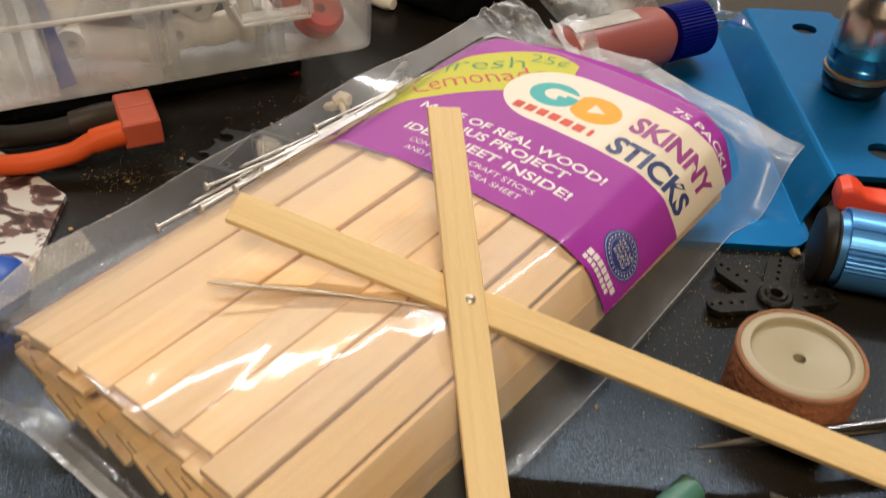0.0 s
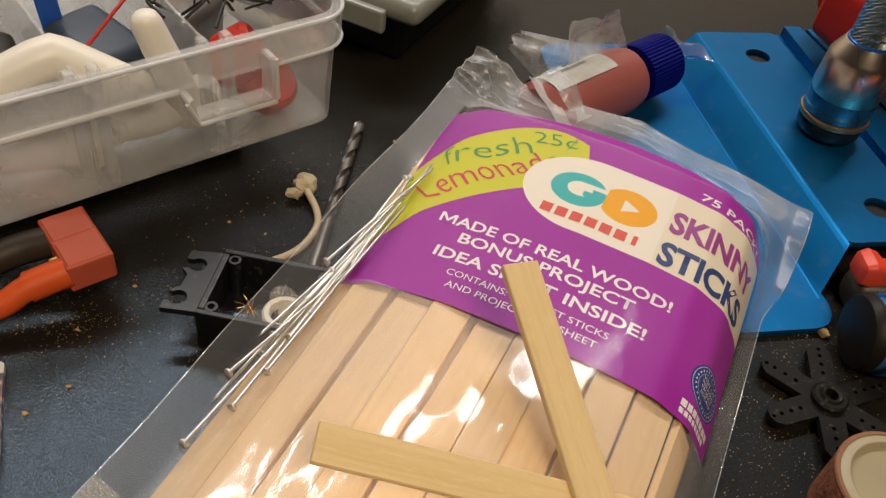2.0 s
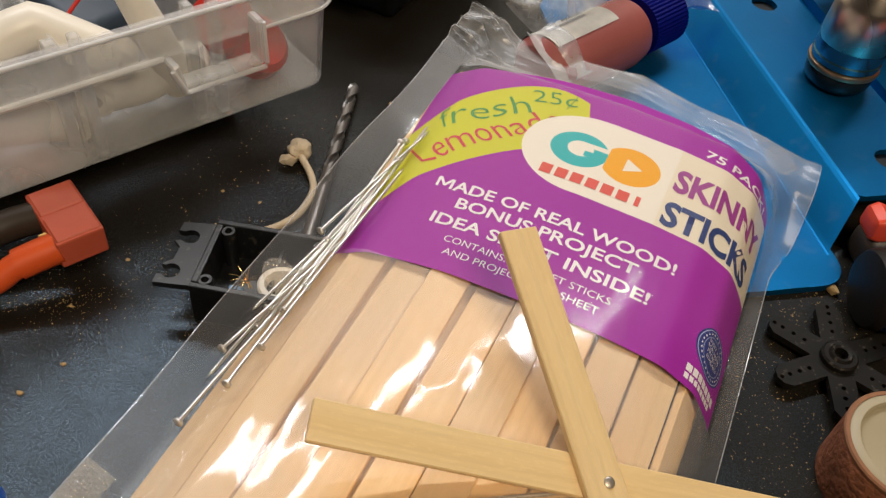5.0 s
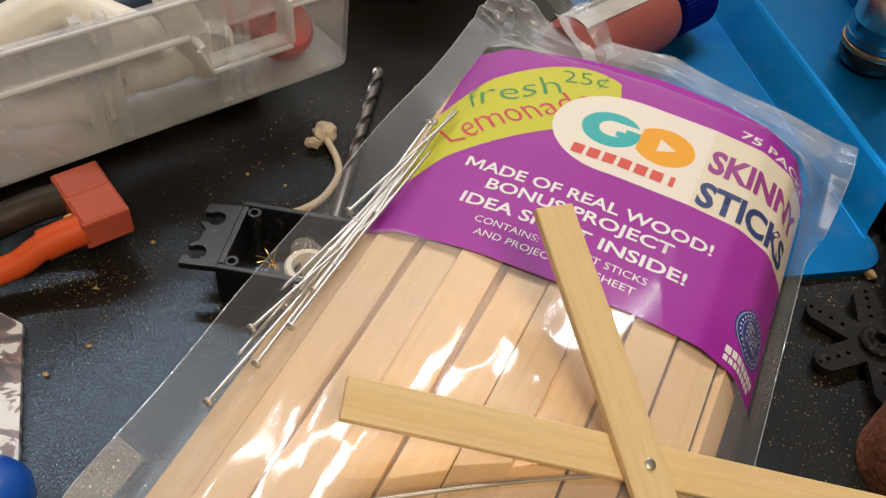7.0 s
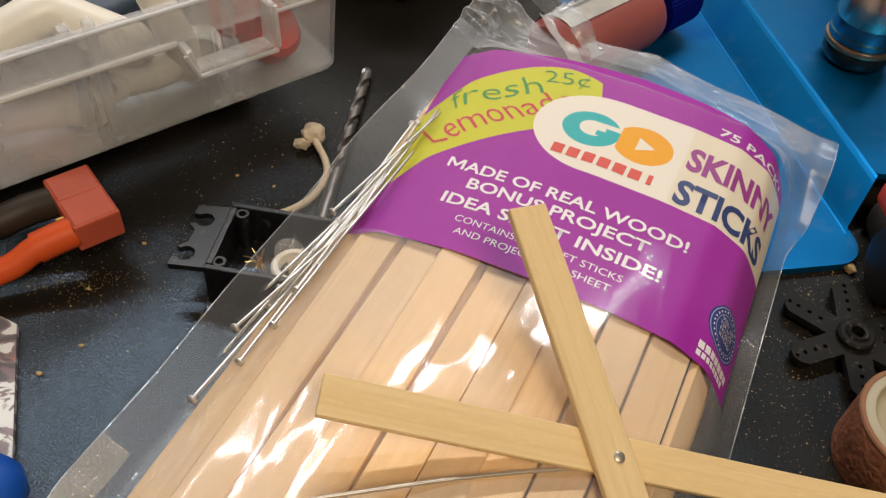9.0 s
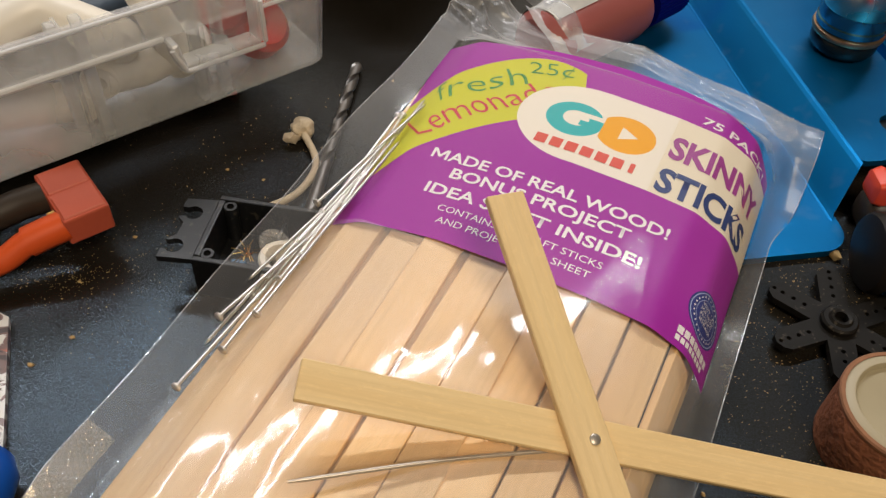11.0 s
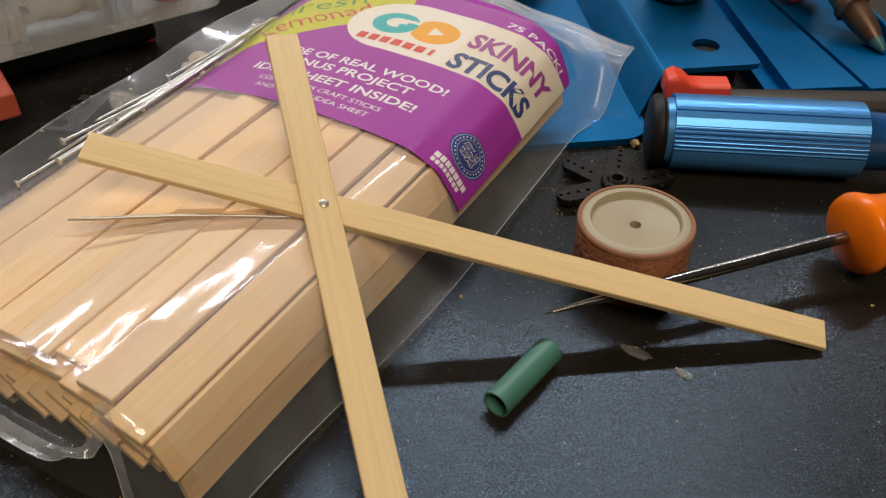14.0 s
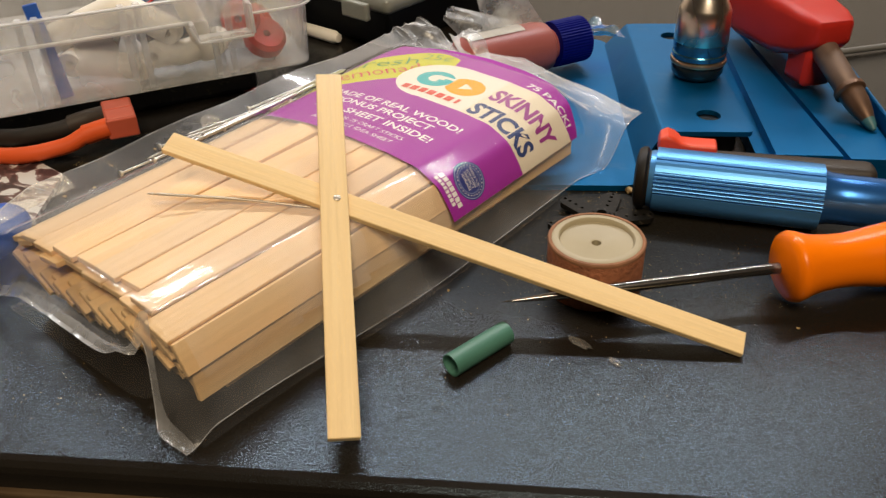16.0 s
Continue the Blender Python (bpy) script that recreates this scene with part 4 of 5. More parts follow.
part("shaft", bm, plain("knurled_steel", (0.34, 0.41, 0.44), 0.28, 0.9, 0.1, 200), vise, "knurled steel shaft")
part("head", lathe([(0.0070, 0.0630), (0.0118, 0.0634), (0.0126, 0.0644), (0.0126, 0.0668), (0.0116, 0.0676), (0.0112, 0.0670), (0, 0.0670)], 40), plain("teal_rim", (0.01, 0.16, 0.24), 0.2, 0.8, 0.1, 80), vise, "teal head with a dark top", True)

# ---- red heat tool, dark handle, star horn ----
gun = thing("glue_gun", pose(0, 0, 0), "red plastic glue gun with a burnt metal nozzle", "glue gun")


def loft(sections):
    """Rounded sections (along, half width, half height, rise) joined into one closed shell along x."""
    bm = bmesh.new()
    rings = [[bm.verts.new((x, q, rise + z)) for q, z in rounded(-hw, -hh, hw, hh, 0.45 * min(hw, hh), 5)] for x, hw, hh, rise in sections]
    for p, q in zip(rings, rings[1:]):
        for k in range(len(p)):
            bm.faces.new((p[k], p[(k + 1) % len(p)], q[(k + 1) % len(q)], q[k]))
    bm.faces.new(rings[0][::-1])
    bm.faces.new(rings[-1])
    bmesh.ops.recalc_face_normals(bm, faces=bm.faces[:])
    return bm


gun_way = Vector((-0.026, 0.080, 0.003))
part("body", moved(loft(((-0.0015, 0.0075, 0.0040, 0.0085), (-0.0005, 0.0095, 0.0060, 0.0080), (0.003, 0.0115, 0.0080, 0.0070), (0.009, 0.0135, 0.0105, 0.0055), (0.026, 0.0155, 0.0145, 0.0030), (0.060, 0.0170, 0.0165, 0.002), (0.078, 0.0160, 0.0150, 0.002), (0.082, 0.0120, 0.0110, 0.002))), frame_of(gun_way, (0, 0, 1), (0.2625, 0.3390, 0.0325))), REDPLASTIC, gun, smooth=True)
part("front_guard", moved(loft(((-0.0015, 0.0075, 0.0080, 0.0), (0.0, 0.0092, 0.0100, 0.0), (0.012, 0.0100, 0.0105, 0.0), (0.0135, 0.0085, 0.0090, 0.0))), frame_of(gun_way, (0, 0, 1), (0.2610, 0.3420, 0.0230))), REDPLASTIC, gun, "red guard under the barrel", True)
part("grip", moved(block(0.056, 0.024, 0.026, 0.007, 3), frame_of((0.06, 0.02, -0.006), (0, 0, 1), (0.2640, 0.4300, 0.0335))), REDPLASTIC, gun, smooth=True)
noz = frame_of((0.0142, -0.0436, -0.0200), (0, 0, 1), (0.2605, 0.3415, 0.0325)) @ Matrix.Scale(0.89, 4)
part("barrel", moved(lathe([(0.0066, -0.008), (0.0068, 0.0), (0.0064, 0.0290), (0.0060, 0.0300)], 28), noz @ QY), plain("grimy_steel", (0.24, 0.17, 0.135), 0.45, 0.5, 0.4, 120), gun, "grimy metal barrel", True)
part("collar", moved(lathe([(0.0060, 0.0295), (0.0078, 0.0300), (0.0080, 0.0325), (0.0066, 0.0335)], 28), noz @ QY), RUST, gun, "burnt collar", True)
part("nozzle", moved(lathe([(0.0064, 0.0330), (0.0060, 0.0400), (0.0046, 0.0480), (0.0034, 0.0520)], 28), noz @ QY), RUST, gun, "burnt metal nozzle", True)
part("glue_tip", moved(lathe([(0.0034, 0.0518), (0.0026, 0.0555), (0.0012, 0.0585), (0, 0.0590)], 20), noz @ QY), plain("teal_residue", (0.05, 0.16, 0.17), 0.5, vary=0.3, scale=200), gun, "teal stained tip", True)

knife = thing("utility_knife", frame_of((0.118, -0.013, 0), (0, 0, 1), (0.2400, 0.2615, 0.0085)), "dark brown utility knife with a red slider", "knife")
part("handle", block(0.088, 0.013, 0.0135, 0.004, 3, at=(-0.0185, 0, -0.0017)), KNIFEBROWN, knife, smooth=True)
part("slider", moved(loft(((-0.0620, 0.0030, 0.0022, 0.0004), (-0.0612, 0.0048, 0.0040, 0.0004), (-0.0585, 0.0054, 0.0052, 0.0006), (-0.0555, 0.0050, 0.0046, 0.0002), (-0.0525, 0.0042, 0.0032, -0.0010), (-0.0480, 0.0046, 0.0030, -0.0012), (-0.0385, 0.0046, 0.0030, -0.0012), (-0.0378, 0.0034, 0.0020, -0.0012))), pose(-0.0012, 0, 0.0084)), TABRED, knife, "rounded bright red slider", True)

horn = thing("servo_horn", pose(0.1520, 0.2258, 0, 0, 0, 13), "black plastic star-shaped servo horn lying on the table", "servo horn")
outline, holes = [], []
for k in range(6):
    a = 60 * k
    for r, off in ((0.0080, -30), (0.0192, -11.5), (0.0210, -6), (0.0216, 0), (0.0210, 6), (0.0192, 11.5)):
        outline.append((r * math.cos(radians(a + off)), r * math.sin(radians(a + off))))
    holes += [(r * math.cos(radians(a)), r * math.sin(radians(a)), 0.0007) for r in (0.0105, 0.0140, 0.0175, 0.0202)]
HORN = plain("dusty_black_nylon", (0.010, 0.009, 0.0075), 0.5, vary=0.3, scale=250, dust=0.10, spec=0.16)
part("star_plate", prism(outline, 0.0022, 0.0044, holes=holes), HORN, horn)
part("boss", lathe([(0.0020, 0.0008), (0.0020, 0.0072), (0.0030, 0.0074), (0.0036, 0.0066), (0.0048, 0.0066), (0.0054, 0.0060), (0.0054, 0.0)], 32), HORN, horn, smooth=True)

# ---- open servo case ----
servo = thing("servo_case", SERVO, "open black servo case with mounting ears and loose parts", "servo case")
SX, SL, SW, SH = -0.0030, 0.0350, 0.0270, 0.0150
WT = 0.0020
for sx, sy, x, y in ((SL, WT, SL / 2, WT / 2), (SL, WT, SL / 2, SW - WT / 2), (WT, SW - 2 * WT, WT / 2, SW / 2), (WT, SW - 2 * WT, SL - WT / 2, SW / 2)):
    part("case_wall", block(sx, sy, SH, 0.0004, 2, at=(SX + x, y - 0.0004, SH / 2)), BLACK, servo)
part("case_floor", block(SL - 0.0028, SW - 0.0028, 0.0015, at=(SX + SL / 2, SW / 2 - 0.0004, 0.00075)), BLACK, servo)
ear = [(SX + 0.0006, 0.0006), (-0.0132, -0.0002), (-0.0132, 0.0030)]
ear += [(-0.0098 + 0.0027 * math.cos(radians(g)), 0.0048 + 0.0027 * math.sin(radians(g))) for g in range(-140, 141, 28)]
ear += [(-0.0130, 0.0068), (-0.0106, 0.0092), (-0.0104, 0.0140), (-0.0128, 0.0162)]
ear += [(-0.0088 + 0.0027 * math.cos(radians(g)), 0.0184 + 0.0027 * math.sin(radians(g))) for g in range(-140, 141, 28)]
ear += [(-0.0128, 0.0202), (-0.0126, 0.0238), (SX + 0.0006, 0.0250)]
part("ear", prism(ear, 0.0122, 0.0142), BLACK, servo, "notched mounting ear")
for cx, cy in ((0.0006, 0.0034), (0.0010, 0.0228), (0.0285, 0.0034), (0.0285, 0.0228)):
    part("screw_post", lathe([(0.0011, 0.006), (0.0011, 0.0146), (0.0019, 0.0146), (0.0021, 0.0140), (0.0021, 0.0015)], 20), BLACK, servo, smooth=True, at=pose(cx, cy, 0))
part("inner_rib", block(0.0012, 0.018, 0.008, 0.0002, at=(0.0170, 0.0150, 0.0055)), BLACK, servo)
part("white_ring", lathe([(0.0042, 0.0), (0.0062, 0.0), (0.0066, 0.001), (0.0066, 0.0100), (0.0060, 0.0106), (0.0046, 0.0106), (0.0042, 0.0100)], 32, True), WHITE, servo, "off-white ring", True, pose(0.0205, 0.0085, 0.0018))
part("circuit_chip", block(0.0045, 0.0065, 0.004, 0.0004, at=(0.0070, 0.0065, 0.0046)), plain("pale_blue_chip", (0.10, 0.22, 0.38), 0.4), servo, "pale blue chip")
strands = []
rs = random.Random(3)
for k in range(14):
    g = rs.uniform(0, 2 * math.pi)
    c = Vector((0.0095, 0.0105, 0.0070))
    e = c + Vector((0.0045 * math.cos(g), 0.0045 * math.sin(g), rs.uniform(0.0005, 0.005)))
    strands.append(sweep([c, (c + e) / 2 + Vector((0, 0, 0.0015)), e], 0.00018, 5))
part("copper_strands", joined(*strands), BRASS, servo, "frayed copper strands")

# ---- cord with a knot, drill bit ----
cord = thing("cord", pose(0, 0, 0), "off-white cord with a frayed knotted end on the table", "cord")
part("strand", sweep(spline([(-0.0010, 0.3225, 0.0042), (0.0022, 0.3140, 0.0022), (0.0020, 0.3060, 0.0020), (-0.0030, 0.2965, 0.0020), (-0.0100, 0.2910, 0.0022), (-0.0180, 0.2885, 0.0020)], 7), 0.00125, 12), STRING, cord, smooth=True)
bm = bmesh.new()
bmesh.ops.create_icosphere(bm, subdivisions=3, radius=1)
for v in bm.verts:
    n = 1 + 0.30 * noise.noise(v.co * 1.6) + 0.12 * noise.noise(v.co * 4)
    v.co = Vector((-0.0010 + 0.0042 * n * v.co.x, 0.3258 + 0.0042 * n * v.co.y, 0.0042 + 0.0036 * n * v.co.z))
part("knot", bm, STRING, cord, smooth=True)
bm = bmesh.new()
bmesh.ops.create_icosphere(bm, subdivisions=2, radius=1)
for v in bm.verts:
    n = 1 + 0.4 * noise.noise(v.co * 2.6 + Vector((5, 0, 0)))
    v.co = Vector((-0.0050 + 0.0030 * n * v.co.x, 0.3222 + 0.0022 * n * v.co.y, 0.0030 + 0.0022 * n * v.co.z))
part("frayed_tip", bm, STRING, cord, smooth=True)

bm = bmesh.new()
rings, N = [], 20
for i in range(81):
    x = i / 80
    r = 0.0021 * (1 if x < 0.96 else (1 - x) / 0.04 + 0.02)
    ring = []
    for k in range(N):
        a = 2 * math.pi * k / N
        cut = 0.48 + 0.52 * min(1, abs(math.sin(a)) * 1.9) if x > 0.25 else 1
        b = a + (x - 0.25) * 24 if x > 0.25 else a
        ring.append(bm.verts.new((0.085 * x, r * cut * math.cos(b), r * cut * math.sin(b))))
    rings.append(ring)
for p, q in zip(rings, rings[1:]):
    for k in range(N):
        bm.faces.new((p[k], p[(k + 1) % N], q[(k + 1) % N], q[k]))
bm.faces.new(rings[0][::-1])
bm.faces.new(rings[-1])
tagged(part("drill_bit", bm, DARKSTEEL, smooth=True, at=frame_of((0.020, 0.078, 0), (0, 0, 1), (-0.0005, 0.2835, 0.0026))), "black twist drill bit lying on the table", "drill bit")

# ---- red plug with its wires ----
plug_pose = frame_of((0.012, -0.021, 0.0), (0, 0, 1), (-0.0685, 0.2835, 0.0150))
plug = thing("power_plug", plug_pose, "red T-shaped power plug on orange and black wires", "plug")
part("housing", block(0.0240, 0.0135, 0.0095, 0.0007, 2), REDPLUG, plug)
for k in (-1, 1):
    part("ridge", block(0.0105, 0.0125, 0.0010, 0.0004, 1, at=(0.0060 * k, 0.0, 0.0048)), REDPLUG, plug)
inv = plug_pose.inverted()
part("orange_wire", sweep([inv @ p for p in spline([(-0.0700, 0.2735, 0.0150), (-0.0800, 0.2700, 0.0125), (-0.0900, 0.2655, 0.0085), (-0.1150, 0.2600, 0.0060), (-0.1600, 0.2700, 0.0055), (-0.2100, 0.2950, 0.0055)], 6)], 0.0038, 16), ORANGEWIRE, plug, "orange wire", True)
part("shrink_sleeve", sweep([inv @ Vector(p) for p in ((-0.0690, 0.2738, 0.0152), (-0.0745, 0.2720, 0.0140), (-0.0800, 0.2700, 0.0126))], 0.0046, 16), ORANGEWIRE, plug, "orange sleeve", True)
part("black_wire", sweep([inv @ p for p in spline([(-0.0755, 0.2865, 0.0150), (-0.0850, 0.2850, 0.0130), (-0.1000, 0.2790, 0.0095), (-0.1250, 0.2770, 0.0065), (-0.1650, 0.2860, 0.0060), (-0.2100, 0.3100, 0.0060)], 6)], 0.0042, 16), RUBBER, plug, "black wire", True)
part("brown_sleeve", sweep([inv @ p for p in spline([(-0.0750, 0.2867, 0.0152), (-0.0800, 0.2860, 0.0142), (-0.0850, 0.2850, 0.0132), (-0.0930, 0.2820, 0.0114)], 4)], 0.0048, 16), KNIFEBROWN, plug, "grimy brown sleeve", True)
for k in (-0.0088, 0.0052):
    part("contact", block(0.0045, 0.0030, 0.0016, 0.0003, at=(k, -0.0076, 0.0018)), BRASS, plug, "brass contact")


# ---- clear organiser box and what is in it ----
BOX = pose(0.0100, 0.3450, 0.0, 0, 0, 29.7)
BZ, BH, BL, BD = 0.0195, 0.0425, 0.27, 0.15
FL = BH - 0.0112
RIBFROST = film("thick_frost", 0.34, 0.2, 0.12, (0.95, 0.95, 0.94))
under = tagged(part("flat_case", block(0.24, 0.125, 0.0190, 0.003, 2, at=(-0.145, 0.085, 0.0097)), BLACK, at=BOX), "flat black case under the clear box", "case")
box = thing("organiser_box", BOX @ pose(0, 0, BZ), "open frosted plastic organiser box with dividers and a latch", "storage box")


def wall_ring(inset0, inset1, z0, z1, thick, r0=0.008):
    """A rounded rectangular wall with draft."""
    bm = bmesh.new()
    loops = []
    for ins, z in ((inset0, z0), (inset1, z1), (inset1 + thick, z1), (inset0 + thick, z0)):
        loops.append([bm.verts.new((x, y, z)) for x, y in rounded(-BL + ins, ins, -ins, BD - ins, r0)])
    n = len(loops[0])
    for p, q in zip(loops, loops[1:] + loops[:1]):
        for k in range(n):
            bm.faces.new((p[k], p[(k + 1) % n], q[(k + 1) % n], q[k]))
    bmesh.ops.recalc_face_normals(bm, faces=bm.faces[:])
    return bm


part("wall", wall_ring(0.0, -0.0015, 0.0, BH, 0.0012), FROST, box, smooth=True)
part("bottom", prism(rounded(-BL + 0.001, 0.001, -0.001, BD - 0.001, 0.008), 0.0, 0.0012), FROST, box)
part("rim", wall_ring(-0.0040, -0.0042, FL, BH, 0.0026, 0.013), FROST, box, "thicker rim", True)
for rx in (0.0389, 0.0468, 0.0795, 0.0866, 0.1236, 0.1306):
    part("rib", block(0.0030, 0.0042, BH - 0.001, 0.0004, at=(-rx, 0.0032, BH / 2)), RIBFROST, box, "thick moulded rib")
for rx in (0.0428, 0.0831):
    part("divider", block(0.0010, BD - 0.010, BH - 0.008, 0.0, at=(-rx, BD / 2, BH / 2 - 0.002)), FROST, box)
part("blue_strip", moved(block(0.0062, 0.0016, 0.0460, 0.0004), pose(-0.1213, 0.0080, 0.0240, 0, -6.5, 0)), BLUEPLASTIC, box, "slanting blue strip")
part("blue_strip", moved(block(0.0070, 0.0016, 0.0340, 0.0004), pose(-0.0732, 0.0600, 0.0180, 0, -4, 0)), BLUEPLASTIC, box, "upright blue strip")
part("latch_ledge", block(0.0256, 0.0062, 0.0024, 0.0005, at=(-0.0437, -0.0085, 0.0243)), RIBFROST, box, "latch ledge")
part("latch_side", block(0.0026, 0.0062, 0.0150, 0.0006, at=(-0.0308, -0.0085, 0.0318)), RIBFROST, box)
part("latch_side", moved(block(0.0024, 0.0062, 0.0095, 0.0006), pose(-0.0572, -0.0085, 0.0281, 0, -12, 0)), RIBFROST, box)


def bead(points, r=0.0007):
    part("bead", sweep(points, r, 8), BEAD, box, "bright moulded edge", True)


BEAD = film("bright_frost", 0.55, 0.15, 0.1, (0.95, 0.95, 0.94))
loop = [(x, y, BH) for x, y in rounded(-BL - 0.0041, -0.0041, 0.0041, BD + 0.0041, 0.013)]
bead(loop + loop[:1])
bead([(-BL, -0.0043, FL), (-0.0586, -0.0043, FL)], 0.0010)
corner = [(x, y, FL) for x, y in rounded(-BL - 0.0041, -0.0041, 0.0041, BD + 0.0041, 0.013) if x > -0.012 and y < 0.05]
bead([(-0.0300, -0.0043, FL)] + sorted(corner) + [(0.0041, 0.10, FL)], 0.0006)
bead([(-0.0590, -0.0112, FL), (-0.0562, -0.0116, 0.0238), (-0.0553, -0.0116, 0.0233), (-0.0300, -0.0116, 0.0233), (-0.0296, -0.0116, 0.0245), (-0.0300, -0.0114, 0.0385)], 0.0008)


def in_box(x, y, z):
    return BOX @ Vector((x, y, BZ + z))


def elbow(points, r, label_text, eyes=(0, -1)):
    """A bent lever: straight arms with a tight bend, a drilled eye at the given ends."""
    pts = [in_box(*q) for q in points]
    c = pts[0]
    t = thing("plastic_elbow", Matrix.Translation(c), label_text, "plastic part", "white parts in the box")
    line = []
    for a, b in zip(pts, pts[1:]):
        line += [a.lerp(b, f) - c for f in (0.03, 0.12, 0.5, 0.88)]
    part("arm", sweep(line + [pts[-1] - c], r, 18), WHITE, t, smooth=True)
    for e in eyes:
        part("eye", moved(lathe([(0.0022, -0.0040), (0.0022, 0.0040), (0.0058, 0.0040), (0.0062, 0.0030), (0.0062, -0.0030), (0.0058, -0.0040)], 20, True), Matrix.Translation(pts[e] - c) @ Matrix.Rotation(radians(90), 4, "X")), WHITE, t, "drilled eye", True)


elbow([(-0.1180, 0.0260, 0.0240), (-0.0848, 0.0230, 0.0360), (-0.0660, 0.0140, 0.0235)], 0.0068, "bent off-white plastic lever in the box")
elbow([(-0.1120, 0.0150, 0.0150), (-0.0950, 0.0140, 0.0110), (-0.0830, 0.0120, 0.0085)], 0.0062, "short off-white plastic lever in the box")
elbow([(-0.0740, 0.0150, 0.0125), (-0.0610, 0.0150, 0.0110), (-0.0440, 0.0130, 0.0150)], 0.0062, "off-white plastic lever standing against a divider")
top, low = in_box(-0.0610, 0.0110, 0.0500), in_box(-0.0480, 0.0120, 0.0085)
dome = [(0.0, 0.25), (0.012, 0.6), (0.04, 0.88), (0.09, 1.0), (0.45, 1.12), (1.0, 1.25)]
tagged(part("plastic_rod", sweep([(low - top) * f for f, _ in dome], [0.0047 * r for _, r in dome], 20), WHITE, smooth=True, at=Matrix.Translation(top)), "upright off-white plastic rod with a rounded end in the box", "plastic part", "white parts in the box")
for k, (x, y, z, r) in enumerate(((-0.0300, 0.0180, 0.0220, 0.0095), (-0.0200, 0.0140, 0.0120, 0.0105), (-0.0180, 0.0340, 0.0150, 0.0080))):
    tagged(part("toy_wheel", lathe([(0.002, -0.004), (0.002, 0.004), (r - 0.002, 0.005), (r, 0.003), (r, -0.003), (r - 0.002, -0.005)], 24, True), REDPLASTIC, smooth=True, at=Matrix.Translation(in_box(x, y, z)) @ Matrix.Rotation(radians(70 - 40 * k), 4, "X") @ Matrix.Rotation(radians(30 * k), 4, "Y")), "red plastic wheel in the clear box", "wheel", "red parts in the box")
# dark parts, wires and a clear wrapper in the compartments behind
DARKBLUE = plain("dull_blue_part", (0.035, 0.055, 0.085), 0.5, vary=0.3, scale=80)
for x, y, z, sx, sy, sz, turn, mat, text in ((-0.0640, 0.0520, 0.0130, 0.022, 0.030, 0.022, 20, DARKBLUE, "dull blue plastic housing in the box"), (-0.1010, 0.0620, 0.0110, 0.026, 0.024, 0.019, -15, RUBBER, "dark rubber block in the box"), (-0.0280, 0.0620, 0.0120, 0.028, 0.020, 0.020, 35, DARKSTEEL, "dark metal motor can in the box")):
    bm = block(sx, sy, sz, 0.004, 3)
    for v in bm.verts:
        v.co += 0.0015 * noise.noise_vector(v.co * 90)
    tagged(part("spare_part", bm, mat, smooth=True, at=BOX @ pose(x, y, BZ + z, 8, 5, turn)), text, "spare part", "dark parts in the box")
rs = random.Random(21)
tangle = []
for k in range(16):
    c = Vector((rs.uniform(-0.040, -0.012), rs.uniform(0.030, 0.055), rs.uniform(0.026, 0.034)))
    tangle.append(sweep([in_box(*q) for q in spline([c, c + Vector((rs.uniform(-0.008, 0.008), rs.uniform(-0.008, 0.008), rs.uniform(0.002, 0.009))), c + Vector((rs.uniform(-0.015, 0.015), rs.uniform(-0.012, 0.012), rs.uniform(-0.004, 0.006)))], 5)], rs.uniform(0.0003, 0.0007), 6))
tagged(part("wire_tangle", joined(*tangle), RUBBER, smooth=True), "tangle of thin dark wires in the box", "wires", kind="stuff")
tagged(part("red_wire", sweep([in_box(*q) for q in spline([(-0.0730, 0.0280, 0.0330), (-0.0520, 0.0420, 0.0400), (-0.0300, 0.0560, 0.0430), (-0.0120, 0.0640, 0.0380)], 6)], 0.0006, 8), REDPLASTIC, smooth=True), "thin red wire across the box", "wire")
bm = bmesh.new()
sheet = []
for i in range(34):
    row = []
    for j in range(26):
        x, y = -0.2100 + 0.0760 * i / 33, 0.006 + 0.052 * j / 25
        fall = ease(0.0, 0.15, i / 33) * ease(1.0, 0.85, i / 33)
        z = 0.006 + fall * (0.022 + 0.012 * noise.noise(Vector((x * 45, y * 45, 3.0))) + 0.006 * abs(noise.noise(Vector((x * 130, y * 130, 8.0)))))
        row.append(bm.verts.new(in_box(x, y, z)))
    sheet.append(row)
for p, q in zip(sheet, sheet[1:]):
    for k in range(25):
        bm.faces.new((p[k], p[k + 1], q[k + 1], q[k]))
tagged(part("clear_wrapper", bm, film("crumpled_wrapper", 0.12, 0.07, 0.8, (1.0, 0.97, 0.9), sheen=0.1, wscale=140.0, fine=1.5), smooth=True), "crumpled clear wrapper stuffed in the box", "wrapper")

# ---- second box behind ----
back_pose = pose(0.0426, 0.3954, 0, 0, 0, 55.3)
back = thing("lidded_box", back_pose, "box with a frosted lid behind the bag, over a black shadow block", "storage box")
# solid black stand-in for the shadow below the lid
part("base", block(0.108, 0.100, 0.027, 0.003, 2, at=(0.066, 0.062, 0.0137)), SHADEBLACK, back)
part("lid", block(0.136, 0.126, 0.010, 0.0045, 4, at=(0.064, 0.060, 0.0325)), plain("milky_lid", (0.24, 0.25, 0.22), 0.3, vary=0.15, scale=60, coat=0.5), back, "milky lid", True)
part("lid_panel", block(0.110, 0.100, 0.003, 0.001, 1, at=(0.064, 0.060, 0.0385)), plain("grey_lid_panel", (0.16, 0.18, 0.16), 0.25, vary=0.15, scale=60), back)
